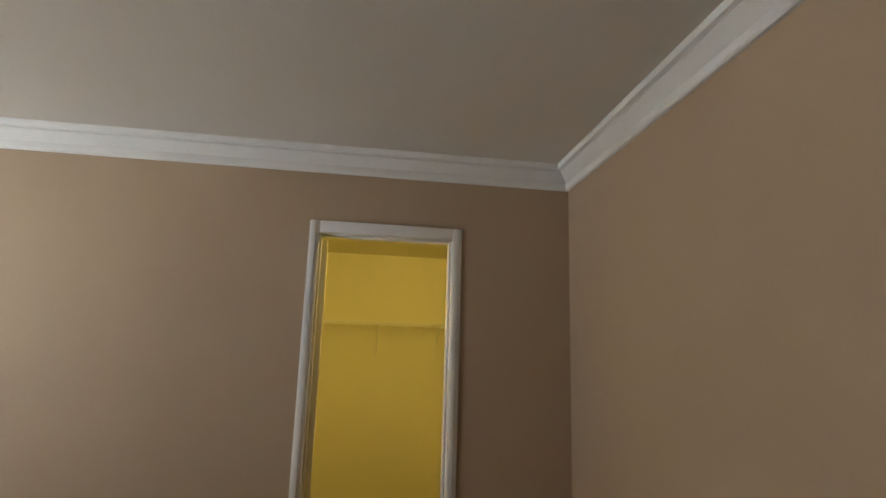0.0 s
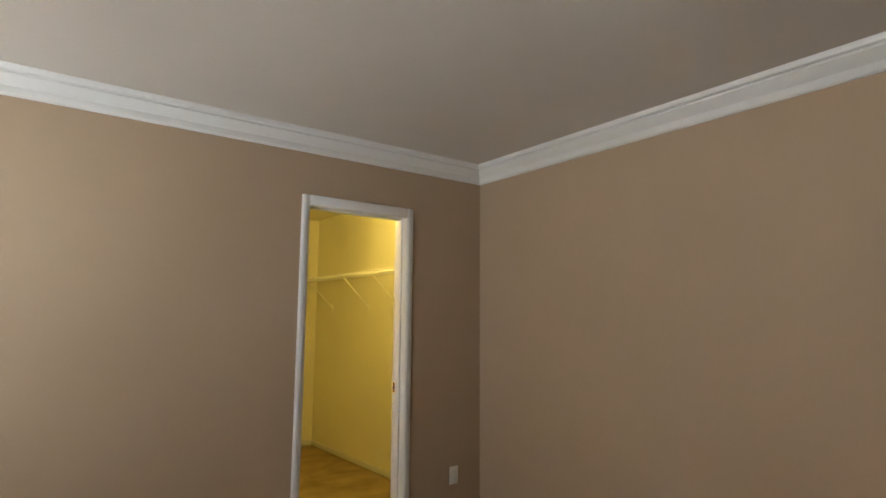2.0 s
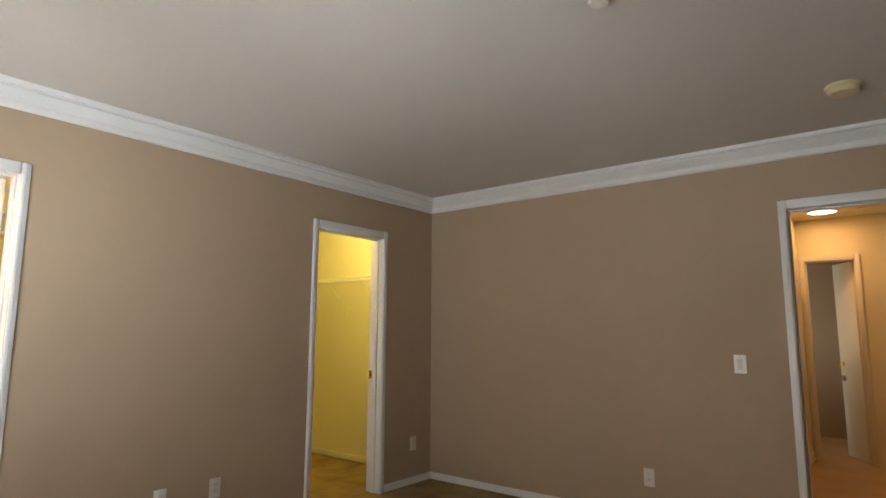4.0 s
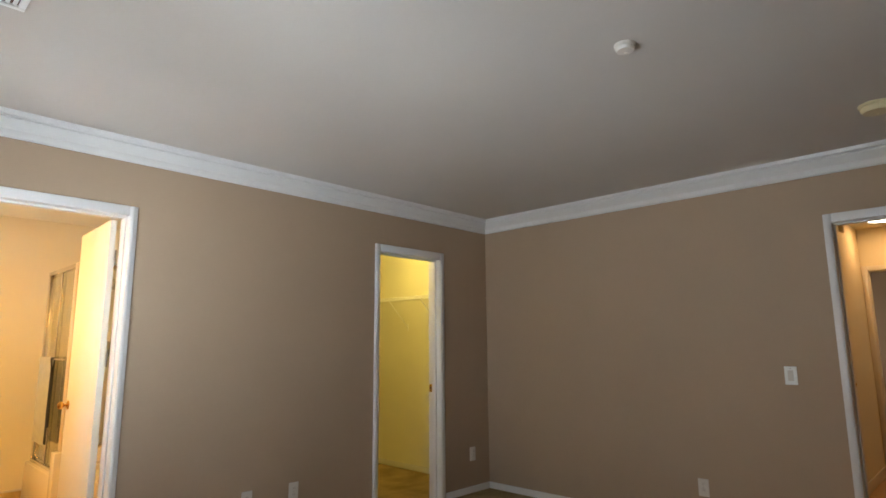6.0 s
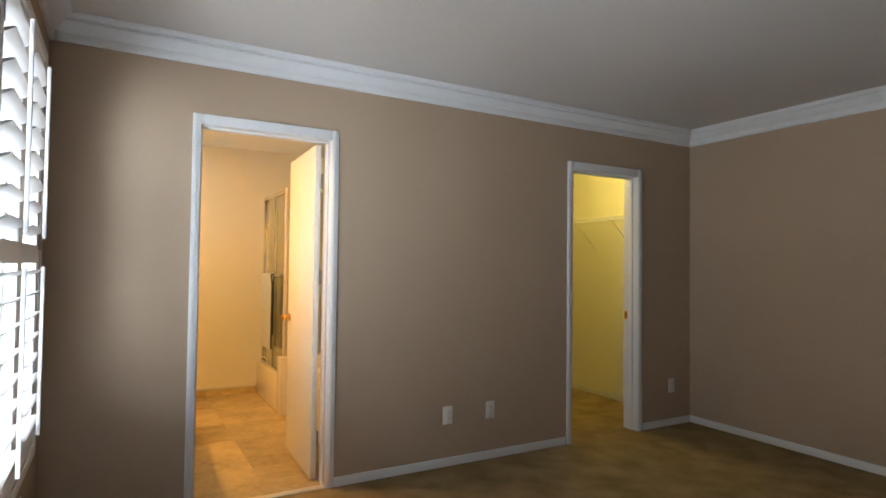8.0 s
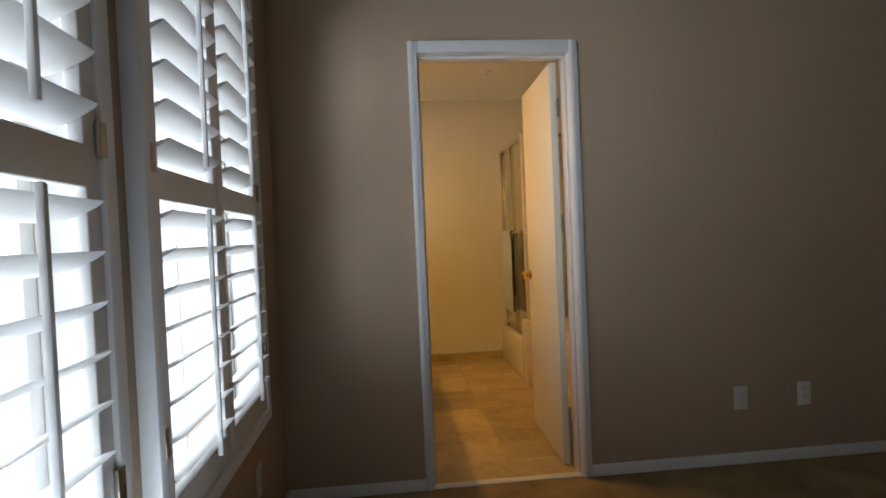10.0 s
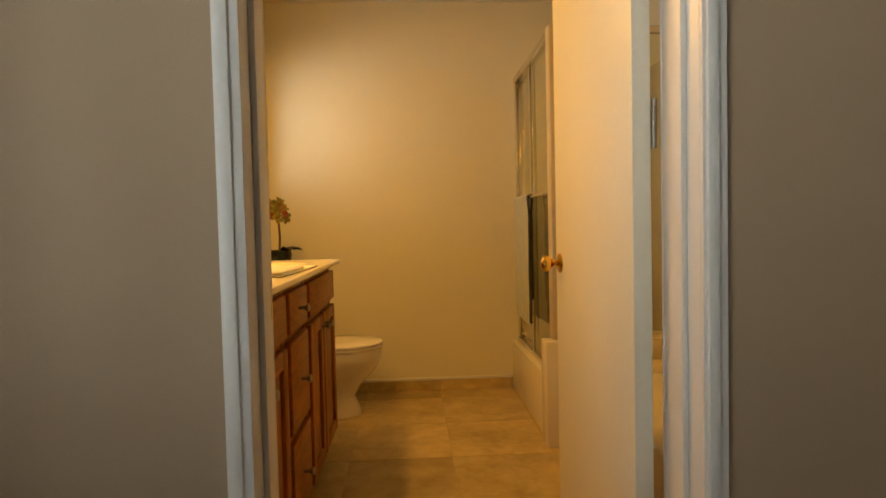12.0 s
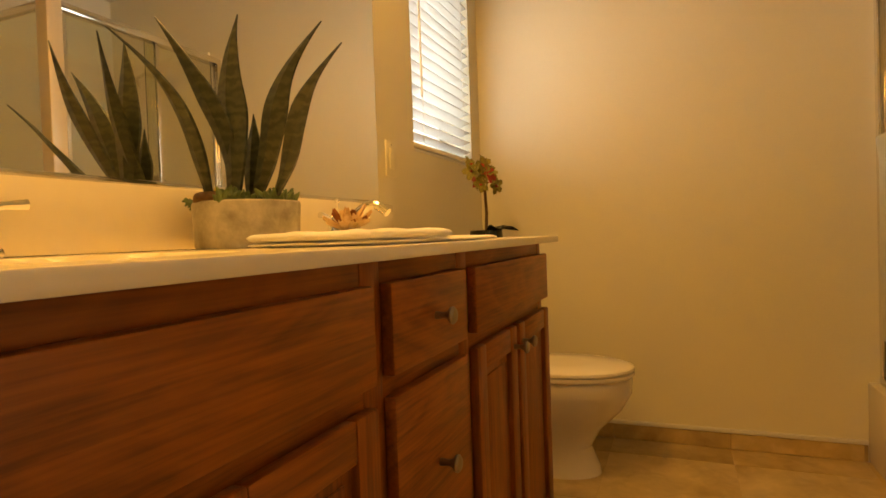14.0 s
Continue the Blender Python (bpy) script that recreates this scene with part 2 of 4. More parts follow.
# ---- mesh helpers ----
def box(bm, x0, x1, y0, y1, z0, z1, bevel=0.0, segments=2):
    made = bmesh.ops.create_cube(bm, size=1)["verts"]
    for v in made:
        v.co = Vector((x0 + (v.co.x + .5) * (x1 - x0), y0 + (v.co.y + .5) * (y1 - y0), z0 + (v.co.z + .5) * (z1 - z0)))
    if bevel:
        edges = list({e for v in made for e in v.link_edges})
        bmesh.ops.bevel(bm, geom=edges, offset=bevel, segments=segments, affect='EDGES', profile=0.5)
    return bm


def boxed(*args, **kw):
    return box(bmesh.new(), *args, **kw)


def lathe(profile, n=32, m=None):
    """A turned shape about z from (radius, height) pairs."""
    bm = bmesh.new()
    rings = []
    for r, z in profile:
        if r < 1e-5:
            rings.append([bm.verts.new((0, 0, z))])
        else:
            rings.append([bm.verts.new((r * math.cos(2 * math.pi * i / n), r * math.sin(2 * math.pi * i / n), z)) for i in range(n)])
    for a, b in zip(rings, rings[1:]):
        for i in range(n):
            j = (i + 1) % n
            if len(a) == 1 and len(b) > 1:
                bm.faces.new((a[0], b[i], b[j]))
            elif len(b) == 1 and len(a) > 1:
                bm.faces.new((a[i], a[j], b[0]))
            elif len(a) > 1:
                bm.faces.new((a[i], a[j], b[j], b[i]))
    bmesh.ops.recalc_face_normals(bm, faces=bm.faces)
    if m is not None:
        bm.transform(m)
    return bm


def tube(points, radius, n=10, bm=None):
    """A round bar along points; radius is one number or one for each point."""
    bm = bm or bmesh.new()
    pts = [Vector(p) for p in points]
    rads = radius if isinstance(radius, (list, tuple)) else [radius] * len(pts)
    rings = []
    for i, p in enumerate(pts):
        way = (pts[min(i + 1, len(pts) - 1)] - pts[max(i - 1, 0)]).normalized()
        side = way.cross(Vector((0, 0, 1)) if abs(way.z) < 0.95 else Vector((1, 0, 0))).normalized()
        up = side.cross(way)
        rings.append([bm.verts.new(p + rads[i] * (math.cos(2 * math.pi * k / n) * side + math.sin(2 * math.pi * k / n) * up)) for k in range(n)])
    for a, b in zip(rings, rings[1:]):
        for k in range(n):
            bm.faces.new((a[k], a[(k + 1) % n], b[(k + 1) % n], b[k]))
    bm.faces.new(rings[0][::-1])
    bm.faces.new(rings[-1])
    bmesh.ops.recalc_face_normals(bm, faces=bm.faces)
    return bm


def made(name, bm, mat, smooth=True):
    data = bpy.data.meshes.new(name)
    bm.to_mesh(data)
    bm.free()
    data.materials.append(mat)
    if smooth:
        data.shade_smooth()
        data.set_sharp_from_angle(angle=radians(35))
    return new(name, data)


def part(name, bm, mat, parent, label=""):
    ob = made(name, bm, mat)
    ob.parent = parent
    if label:
        ob["label"] = label
    return ob


def thing(name, label, category, at=(0, 0, 0), group="", kind="", turn=0):
    """An Empty at the thing's base."""
    return tagged(new_at(name, at, turn), label, category, group, kind)


def new_at(name, at, turn):
    ob = new(name)
    ob.empty_display_size = 0.05
    ob.matrix_basis = pose(*at, 0, 0, turn)
    return ob


def structure(name, bm, mat, label, category):
    return tagged(made(name, bm, mat), label, category, "", "structure")


def pierced(axis, t0, t1, u0, u1, z0, z1, holes=()):
    """A wall slab with openings. axis 'x': it stands at x from t0 to t1 and runs along y; 'y' the other way round."""
    us = sorted({u0, u1, *(v for h in holes for v in h[:2])})
    zs = sorted({z0, z1, *(v for h in holes for v in h[2:])})
    solid = lambda i, j: 0 <= i < len(us) - 1 and 0 <= j < len(zs) - 1 and not any(
        h[0] - 1e-6 <= us[i] and us[i + 1] <= h[1] + 1e-6 and h[2] - 1e-6 <= zs[j] and zs[j + 1] <= h[3] + 1e-6 for h in holes)
    bm = bmesh.new()
    spot = (lambda t, u, z: (t, u, z)) if axis == 'x' else (lambda t, u, z: (u, t, z))
    quad = lambda *c: bm.faces.new([bm.verts.new(spot(*p)) for p in c])
    for i in range(len(us) - 1):
        for j in range(len(zs) - 1):
            if not solid(i, j):
                continue
            a, b, c, d = us[i], us[i + 1], zs[j], zs[j + 1]
            for t in (t0, t1):
                quad((t, a, c), (t, b, c), (t, b, d), (t, a, d))
            if not solid(i - 1, j):
                quad((t0, a, c), (t1, a, c), (t1, a, d), (t0, a, d))
            if not solid(i + 1, j):
                quad((t0, b, c), (t1, b, c), (t1, b, d), (t0, b, d))
            if not solid(i, j - 1):
                quad((t0, a, c), (t1, a, c), (t1, b, c), (t0, b, c))
            if not solid(i, j + 1):
                quad((t0, a, d), (t1, a, d), (t1, b, d), (t0, b, d))
    bmesh.ops.remove_doubles(bm, verts=bm.verts, dist=1e-5)
    bmesh.ops.recalc_face_normals(bm, faces=bm.faces)
    return bm


# ---- large structure ----
XW, XE = -0.608, 3.975        # bedroom, west and east faces
YS = -4.35                    # bedroom, south face
H = 2.47
BW, BE, BN = -0.56, 1.86, 2.76   # bathroom faces
CW, CE, CN = 2.02, 4.01, 2.87    # closet faces
HB = 2.45
WIN = [(-1.47, -0.478, 0.56, 2.11), (-2.64, -1.65, 0.56, 2.11)]

structure("wall_north", pierced('y', 0, 0.13, -0.80, 4.11, 0, 2.6, [(0.048, 0.805, 0, 2.05), (2.63, 3.355, 0, 2.05)]), WALL,
          "taupe painted bedroom wall with two doorways", "wall")
structure("wall_east", pierced('x', XE, 4.10, YS - 0.1, -0.001, 0, 2.6, [(-3.65, -2.82, 0, 2.05)]), WALL,
          "taupe painted bedroom wall with the hall doorway", "wall")
structure("wall_south", boxed(-0.80, 4.10, YS - 0.1, YS, 0, 2.6), WALL, "taupe painted bedroom wall", "wall")
structure("wall_west", pierced('x', -0.80, XW, YS, -0.001, -0.3, 2.6, WIN), WALL,
          "taupe painted bedroom wall with two shuttered windows", "wall")
structure("wall_bath_west", pierced('x', -0.80, BW, 0.131, BN + 0.12, -0.3, 2.6, [(2.02, 2.64, 1.22, 2.08)]), CREAM,
          "cream painted bathroom wall with a small window", "wall")
structure("wall_bath_north", boxed(BW + .001, BE + 0.12, BN, BN + 0.12, 0, 2.6), CREAM, "cream painted bathroom end wall", "wall")
structure("wall_bath_east", boxed(BE, CW - 0.01, 0.131, BN - .001, 0, 2.6), CREAM, "cream painted bathroom side wall", "wall")
structure("wall_bath_south", pierced('y', 0.1305, 0.1345, BW + .001, BE - .001, 0, HB + .02, [(0.048, 0.805, 0, 2.05)]), CREAM,
          "cream painted bathroom wall round the doorway", "wall")
structure("wall_closet_west", boxed(CW - 0.009, CW + 0.02, 0.131, CN + 0.1, 0, 2.6), CLOSET, "cream painted closet side wall", "wall")
structure("wall_closet_east", boxed(CE, CE + 0.1, 0.131, CN + 0.1, 0, 2.6), CLOSET, "cream painted closet side wall", "wall")
structure("wall_closet_north", boxed(CW + .021, CE - .001, CN, CN + 0.1, 0, 2.6), CLOSET, "cream painted closet end wall", "wall")
structure("wall_closet_south", pierced('y', 0.1305, 0.1345, CW + .021, CE - .001, 0, H, [(2.63, 3.355, 0, 2.05)]), CLOSET,
          "cream painted closet wall round the doorway", "wall")
structure("wall_hall_north", pierced('y', -2.54, -2.42, 4.101, 7.0, 0, 2.6, [(5.18, 5.90, 0, 2.05)]), CREAM, "cream painted hall wall with a closed door", "wall")
structure("wall_hall_south", boxed(4.101, 7.0, -4.0, -3.88, 0, 2.6), CREAM, "cream painted hall wall", "wall")
structure("wall_hall_east", pierced('x', 7.0, 7.12, -4.0, -2.42, 0, 2.6, [(-3.045, -2.575, 0, 2.025)]), CREAM,
          "cream painted hall end wall with a narrow doorway", "wall")
structure("wall_hall_west", pierced('x', 4.1005, 4.1045, -3.879, -2.541, 0, 2.46, [(-3.65, -2.82, 0, 2.05)]), CREAM,
          "cream painted hall wall round the bedroom doorway", "wall")
structure("wall_far_room_east", boxed(8.6, 8.7, -4.0, -1.6, 0, 2.6), WALL, "taupe painted wall of the room past the hall", "wall")
# the opening is out of view, added to hold the fill lamp
structure("wall_far_room_north", pierced('y', -1.7, -1.6, 7.121, 8.6, 0, 2.6, [(7.4, 8.3, 0.8, 2.1)]), WALL, "taupe painted wall of the room past the hall", "wall")
structure("wall_far_room_south", boxed(7.121, 8.6, -4.0, -3.9, 0, 2.6), WALL, "taupe painted wall of the room past the hall", "wall")

structure("ceiling_bedroom", boxed(XW, XE, YS, 0, H, H + 0.1), CEIL, "pale matt bedroom ceiling", "ceiling")
structure("ceiling_bath", boxed(BW, BE, 0.1345, BN, HB, HB + 0.1), CREAM, "cream bathroom ceiling", "ceiling")
structure("ceiling_closet", boxed(CW + .02, CE, 0.1345, CN, H, H + 0.1), CLOSET, "cream closet ceiling", "ceiling")
structure("ceiling_hall", boxed(4.1045, 7.0, -3.88, -2.54, 2.445, 2.55), CREAM, "cream hall ceiling", "ceiling")
structure("ceiling_far_room", boxed(7.12, 8.6, -3.9, -1.7, 2.445, 2.55), CEIL, "pale ceiling of the room past the hall", "ceiling")
structure("roof", boxed(-1.1, 9.0, YS - 0.4, 3.3, 2.62, 2.8), STUCCO, "flat roof slab over the rooms", "roof")

structure("floor_bedroom", boxed(XW, XE, YS, 0.0, -0.1, 0.0), CARPET, "tan cut-pile bedroom carpet", "carpet")
structure("floor_closet", boxed(CW + .02, CE, 0.131, CN, -0.1, 0.0), CARPET, "tan cut-pile closet carpet", "carpet")
structure("floor_closet_doorway", boxed(2.63, 3.355, 0.0, 0.131, -0.1, 0.0), CARPET, "tan carpet through the closet doorway", "carpet")
floor_bath = structure("floor_bath", boxed(BW, BE, 0.0, BN, -0.1, -0.0015), GROUT, "beige travertine tile bathroom floor", "floor")
structure("floor_hall", boxed(3.976, 8.6, -3.9, -1.7, -0.1, 0.0), HALLFLOOR, "warm brown hall floor", "floor")
structure("ground", boxed(-400, 400, -400, 400, -3.4, -3.2), GROUND, "pale ground outside", "ground")
structure("backdrop", boxed(-3.1, -3.0, -22, 18, -3.2, 14), OUTSIDE, "overbright daylight outside the windows", "backdrop")


def crown(name, a, b, n_in, e0, e1):
    """Crown moulding from a to b under the ceiling; n_in points into the room; e0, e1: mitre at each end."""
    prof = [(0.0, 0.0), (0.014, 0.0), (0.022, 0.008), (0.022, 0.034), (0.014, 0.036), (0.014, 0.043), (0.021, 0.047), (0.036, 0.060), (0.054, 0.076),
            (0.068, 0.084), (0.068, 0.088), (0.060, 0.089), (0.060, 0.097), (0.084, 0.099), (0.090, 0.108), (0.090, 0.124), (0.0, 0.124)]
    a, b, n_in = Vector((*a, 0)), Vector((*b, 0)), Vector((*n_in, 0))
    way = (b - a).normalized()
    bm = bmesh.new()
    rows = []
    for base, s, e in ((a, 1, e0), (b, -1, e1)):
        rows.append([bm.verts.new(base + n_in * (d + .0005) + way * s * d * e + Vector((0, 0, H - 0.1245 + z))) for d, z in prof])
    k = len(prof)
    for i in range(k):
        bm.faces.new((rows[0][i], rows[0][(i + 1) % k], rows[1][(i + 1) % k], rows[1][i]))
    bm.faces.new(rows[0])
    bm.faces.new(rows[1][::-1])
    bmesh.ops.recalc_face_normals(bm, faces=bm.faces)
    return structure(name, bm, TRIM, "white stepped crown moulding under the ceiling", "crown moulding")


crown("trim_crown_north", (XW, 0), (XE, 0), (0, -1), 1, 1)
crown("trim_crown_east", (XE, 0), (XE, YS), (-1, 0), 1, 1)
crown("trim_crown_south", (XE, YS), (XW, YS), (0, 1), 1, 1)
crown("trim_crown_west", (XW, YS), (XW, 0), (1, 0), 1, 1)


def baseboard(x0, x1, y0, y1, h=0.056, mat=None):
    bm = boxed(x0, x1, y0, y1, 0.0, h, bevel=0.004)
    return structure("baseboard", bm, mat or TRIM, "white painted low baseboard along the wall", "baseboard")


for x0, x1 in ((XW + .013, 0.025), (0.828, 2.586), (3.396, XE - .013)):
    baseboard(x0, x1, -0.0125, -0.0005)
for y0, y1 in ((-2.794, -0.0005), (YS, -3.676)):
    baseboard(XE - 0.0125, XE - .0005, y0, y1)
baseboard(XW + .0005, XW + 0.0125, YS, -0.0005)
baseboard(XW + .013, XE - .013, YS + .0005, YS + 0.0125)
baseboard(CE - 0.0125, CE - .0005, 0.135, CN - .013)
baseboard(CW + .021, CE - .0005, CN - 0.0125, CN - .0005)
structure("trim_bath_cap", boxed(BW + .001, 0.95, BN - 0.0155, BN - .0005, 0.066, 0.083, bevel=0.003), TRIM, "white cap strip above the tile base", "trim")
for x0, x1 in ((4.11, 5.144), (5.936, 6.99)):
    baseboard(x0, x1, -2.5525, -2.5405, 0.09)


def casing(name, axis, face, out, u0, u1, top, width=0.06, side=0.05):
    """Door casing on a wall face: two legs and a head with a stepped, rounded section."""
    def leg(a, b, z0, z1):
        bm = bmesh.new()
        for w0, w1, thick in ((a, b, 0.011), (a + 0.006, b - 0.016 if b - a < 0.2 else b - 0.006, 0.017)):
            t0, t1 = sorted((face + out * 0.0005, face + out * thick))
            if axis == 'y':
                box(bm, w0, w1, t0, t1, z0, z1, bevel=0.003)
            else:
                box(bm, t0, t1, w0, w1, z0, z1, bevel=0.003)
        return bm
    label = "white painted door casing with a stepped edge"
    structure(name, leg(u0 - side, u0, 0, top + width), TRIM, label, "door casing")
    structure(name, leg(u1, u1 + side, 0, top + width), TRIM, label, "door casing")
    bm = leg(u0 + 0.0005, u1 - 0.0005, top, top + width)
    structure(name, bm, TRIM, label, "door casing")


def jambs(u0, u1, top, stop0, stop1, axis='y', t0=-0.001, t1=0.136):
    """Jamb boards and door stops lining a doorway."""
    def slab(a, b, c, d, z0, z1):
        return boxed(a, b, c, d, z0, z1, bevel=0.002) if axis == 'y' else boxed(c, d, a, b, z0, z1, bevel=0.002)
    label = "white painted door jamb"
    for a, b in ((u0 - 0.0195, u0), (u1, u1 + 0.0195)):
        structure("door_jamb", slab(a, b, t0, t1, 0, top), TRIM, label, "door jamb")
    structure("door_jamb", slab(u0 - 0.0195, u1 + 0.0195, t0, t1, top, top + 0.0195), TRIM, label, "door jamb")
    for a, b in ((u0 + .0003, u0 + 0.011), (u1 - 0.011, u1 - .0003)):
        structure("door_stop", slab(a, b, stop0, stop1, 0, top - .0005), TRIM, "white painted door stop strip", "door stop")
    structure("door_stop", slab(u0 + 0.0115, u1 - 0.0115, stop0, stop1, top - 0.011, top - .0003), TRIM, "white painted door stop strip", "door stop")


casing("trim_bath_casing", 'y', 0.0, -1, 0.068, 0.785, 2.03, 0.055, 0.042)
casing("trim_closet_casing", 'y', 0.0, -1, 2.65, 3.335, 2.03)
casing("trim_hall_casing", 'x', XE, -1, -3.63, -2.84, 2.03, 0.055, 0.045)
casing("trim_bath_casing", 'y', 0.1345, 1, 0.068, 0.785, 2.03, 0.055)
casing("trim_hall_inner_casing", 'x', 4.1045, 1, -3.63, -2.84, 2.03)
casing("trim_hall_door_casing", 'y', -2.54, -1, 5.20, 5.88, 2.03, 0.055)
casing("trim_far_casing", 'x', 7.0, -1, -3.025, -2.595, 2.005, 0.05)
jambs(0.068, 0.785, 2.03, 0.04, 0.088)
jambs(2.65, 3.335, 2.03, 0.04, 0.088)
jambs(-3.63, -2.84, 2.03, 4.02, 4.06, 'x', XE - .001, 4.105)
jambs(5.20, 5.88, 2.03, -2.475, -2.45, t0=-2.541, t1=-2.42)
jambs(-3.025, -2.595, 2.005, 7.02, 7.06, 'x', 7.0 - .001, 7.12)
structure("threshold", boxed(0.069, 0.784, 0.0, 0.05, -0.02, 0.006, bevel=0.004), TRIM, "pale threshold strip between carpet and tile", "threshold")


# ---- doors ----
def knob(parent, at, side, mat=BRASS):
    """A round knob with rosette, on a leaf's face; side is +1 or -1 along local y."""
    turn = pose(*at, -90 * side, 0, 0) @ Matrix.Diagonal((0.88, 0.88, 0.92, 1))
    k = part("knob", lathe([(0.0, 0.0), (0.011, 0.0), (0.010, 0.022), (0.014, 0.028), (0.025, 0.036), (0.028, 0.047), (0.025, 0.058), (0.014, 0.064), (0.0, 0.065)], 28, turn), mat, parent,
             "polished brass round door knob")
    part("rosette", lathe([(0.0, 0.0005), (0.033, 0.0005), (0.032, 0.006), (0.020, 0.010), (0.0, 0.010)], 28, turn), mat, k)


def hinge(parent, at, mat=STEEL):
    bm = tube([(at[0], at[1], at[2] - 0.045), (at[0], at[1], at[2] + 0.045)], 0.005, 10)
    box(bm, at[0], at[0] + 0.028, at[1] + 0.0015, at[1] + 0.0035, at[2] - 0.044, at[2] + 0.044)
    part("hinge", bm, mat, parent)


def door_leaf(name, pin, turn, width, swing, label, with_knob=True):
    """A flush door leaf; local x runs from the hinge to the free edge, its faces look along local y.
    swing is the side (along local y) on which the leaf lies off the pin."""
    d = thing(name, label, "door", pin, kind="structure", turn=turn)
    y0, y1 = sorted((0.0, swing * 0.035))
    part("leaf", boxed(0.003, width, y0, y1, 0.008, 2.022, bevel=0.002), DOORP, d)
    if with_knob:
        knob(d, (width - 0.062, y0, 0.925), -1)
        knob(d, (width - 0.062, y1, 0.925), 1)
        part("latch_plate", boxed(width - 0.001, width + 0.0012, y0 + 0.005, y1 - 0.005, 0.895, 0.955), BRASS, d)
    for z in (0.25, 1.22, 1.80):
        hinge(d, (-0.004, -swing * 0.004, z), HINGE)
    return d


door_leaf("door_1", (0.767, 0.141, 0), 87.5, 0.70, 1, "white flush bathroom door standing open with brass knobs")
door_leaf("door_2", (2.653, 0.139, 0), 93, 0.675, -1, "white flush closet door folded open into the closet", with_knob=False)
hall_door = thing("door_4", "white flush hall door standing closed in its frame", "door", (5.203, -2.515, 0), kind="structure")
part("leaf", boxed(0.0, 0.674, 0.0, 0.035, 0.008, 2.026, bevel=0.002), DOORP, hall_door)
knob(hall_door, (0.612, 0.0, 0.925), -1)
far_door = thing("door_3", "white door standing ajar in the far hall doorway with a lever handle", "door", (7.125, -3.025, 0), kind="structure", turn=30)
part("leaf", boxed(0.003, 0.39, 0.0, 0.035, 0.008, 1.998, bevel=0.002), DOORP, far_door)
lever = part("lever_handle", tube([(0.335, 0.036, 0.95), (0.335, 0.085, 0.95), (0.30, 0.09, 0.95), (0.23, 0.088, 0.952)], 0.009, 10), BRASS, far_door, "brass lever handle")
part("rosette", lathe([(0, 0.0005), (0.03, 0.0005), (0.028, 0.01), (0, 0.01)], 24, pose(0.335, 0.035, 0.95, -90)), BRASS, lever)
part("deadbolt", lathe([(0, 0.0005), (0.03, 0.0005), (0.027, 0.014), (0, 0.014)], 24, pose(0.335, 0.035, 0.80, -90)), STEEL, far_door)


def strike_plate(x, side):
    s = thing("strike_plate", "brass strike plate let into the door jamb", "strike plate", (x, 0.111, 0.915))
    bm = boxed(0, side * 0.0016, -0.017, 0.017, -0.032, 0.032) if side > 0 else boxed(side * 0.0016, 0, -0.017, 0.017, -0.032, 0.032)
    part("plate", bm, BRASS, s)
    # no hole is cut: a dark block shows its shade
    part("latch_hole_shade", boxed(*sorted((side * 0.0017, side * 0.0025)), -0.009, 0.009, -0.014, 0.014), HOLE_SHADE, s)
    for z in (-0.024, 0.024):
        part("screw", lathe([(0, 0.001), (0.0035, 0.001), (0.003, 0.0026), (0, 0.003)], 10, pose(0, 0, z, 0, 90 * side, 0)), BRASS, s)


strike_plate(0.0685, 1)
strike_plate(3.3345, -1)


# ---- windows with shutters ----
def bar(bm, y0, y1, z0, z1, x0, x1, bevel=0.004):
    return box(bm, x0, x1, y0, y1, z0, z1, bevel=bevel)


def louver(length, chord=0.089, thick=0.011):
    """An elliptical blade along y, centred."""
    bm = bmesh.new()
    n = 12
    rings = [[bm.verts.new((chord / 2 * math.cos(2 * math.pi * k / n), y, thick / 2 * math.sin(2 * math.pi * k / n))) for k in range(n)] for y in (-length / 2, length / 2)]
    for k in range(n):
        bm.faces.new((rings[0][k], rings[0][(k + 1) % n], rings[1][(k + 1) % n], rings[1][k]))
    bm.faces.new(rings[0][::-1])
    bm.faces.new(rings[1])
    bmesh.ops.recalc_face_normals(bm, faces=bm.faces)
    data = bpy.data.meshes.new("louver")
    bm.to_mesh(data)
    bm.free()
    data.materials.append(TRIM)
    data.shade_smooth()
    data.set_sharp_from_angle(angle=radians(40))
    return data


def softened(bm, width=0.003):
    sharp = [e for e in bm.edges if len(e.link_faces) == 2 and e.calc_face_angle() > 0.5]
    bmesh.ops.bevel(bm, geom=sharp, offset=width, segments=2, affect='EDGES', profile=0.5)
    return bm


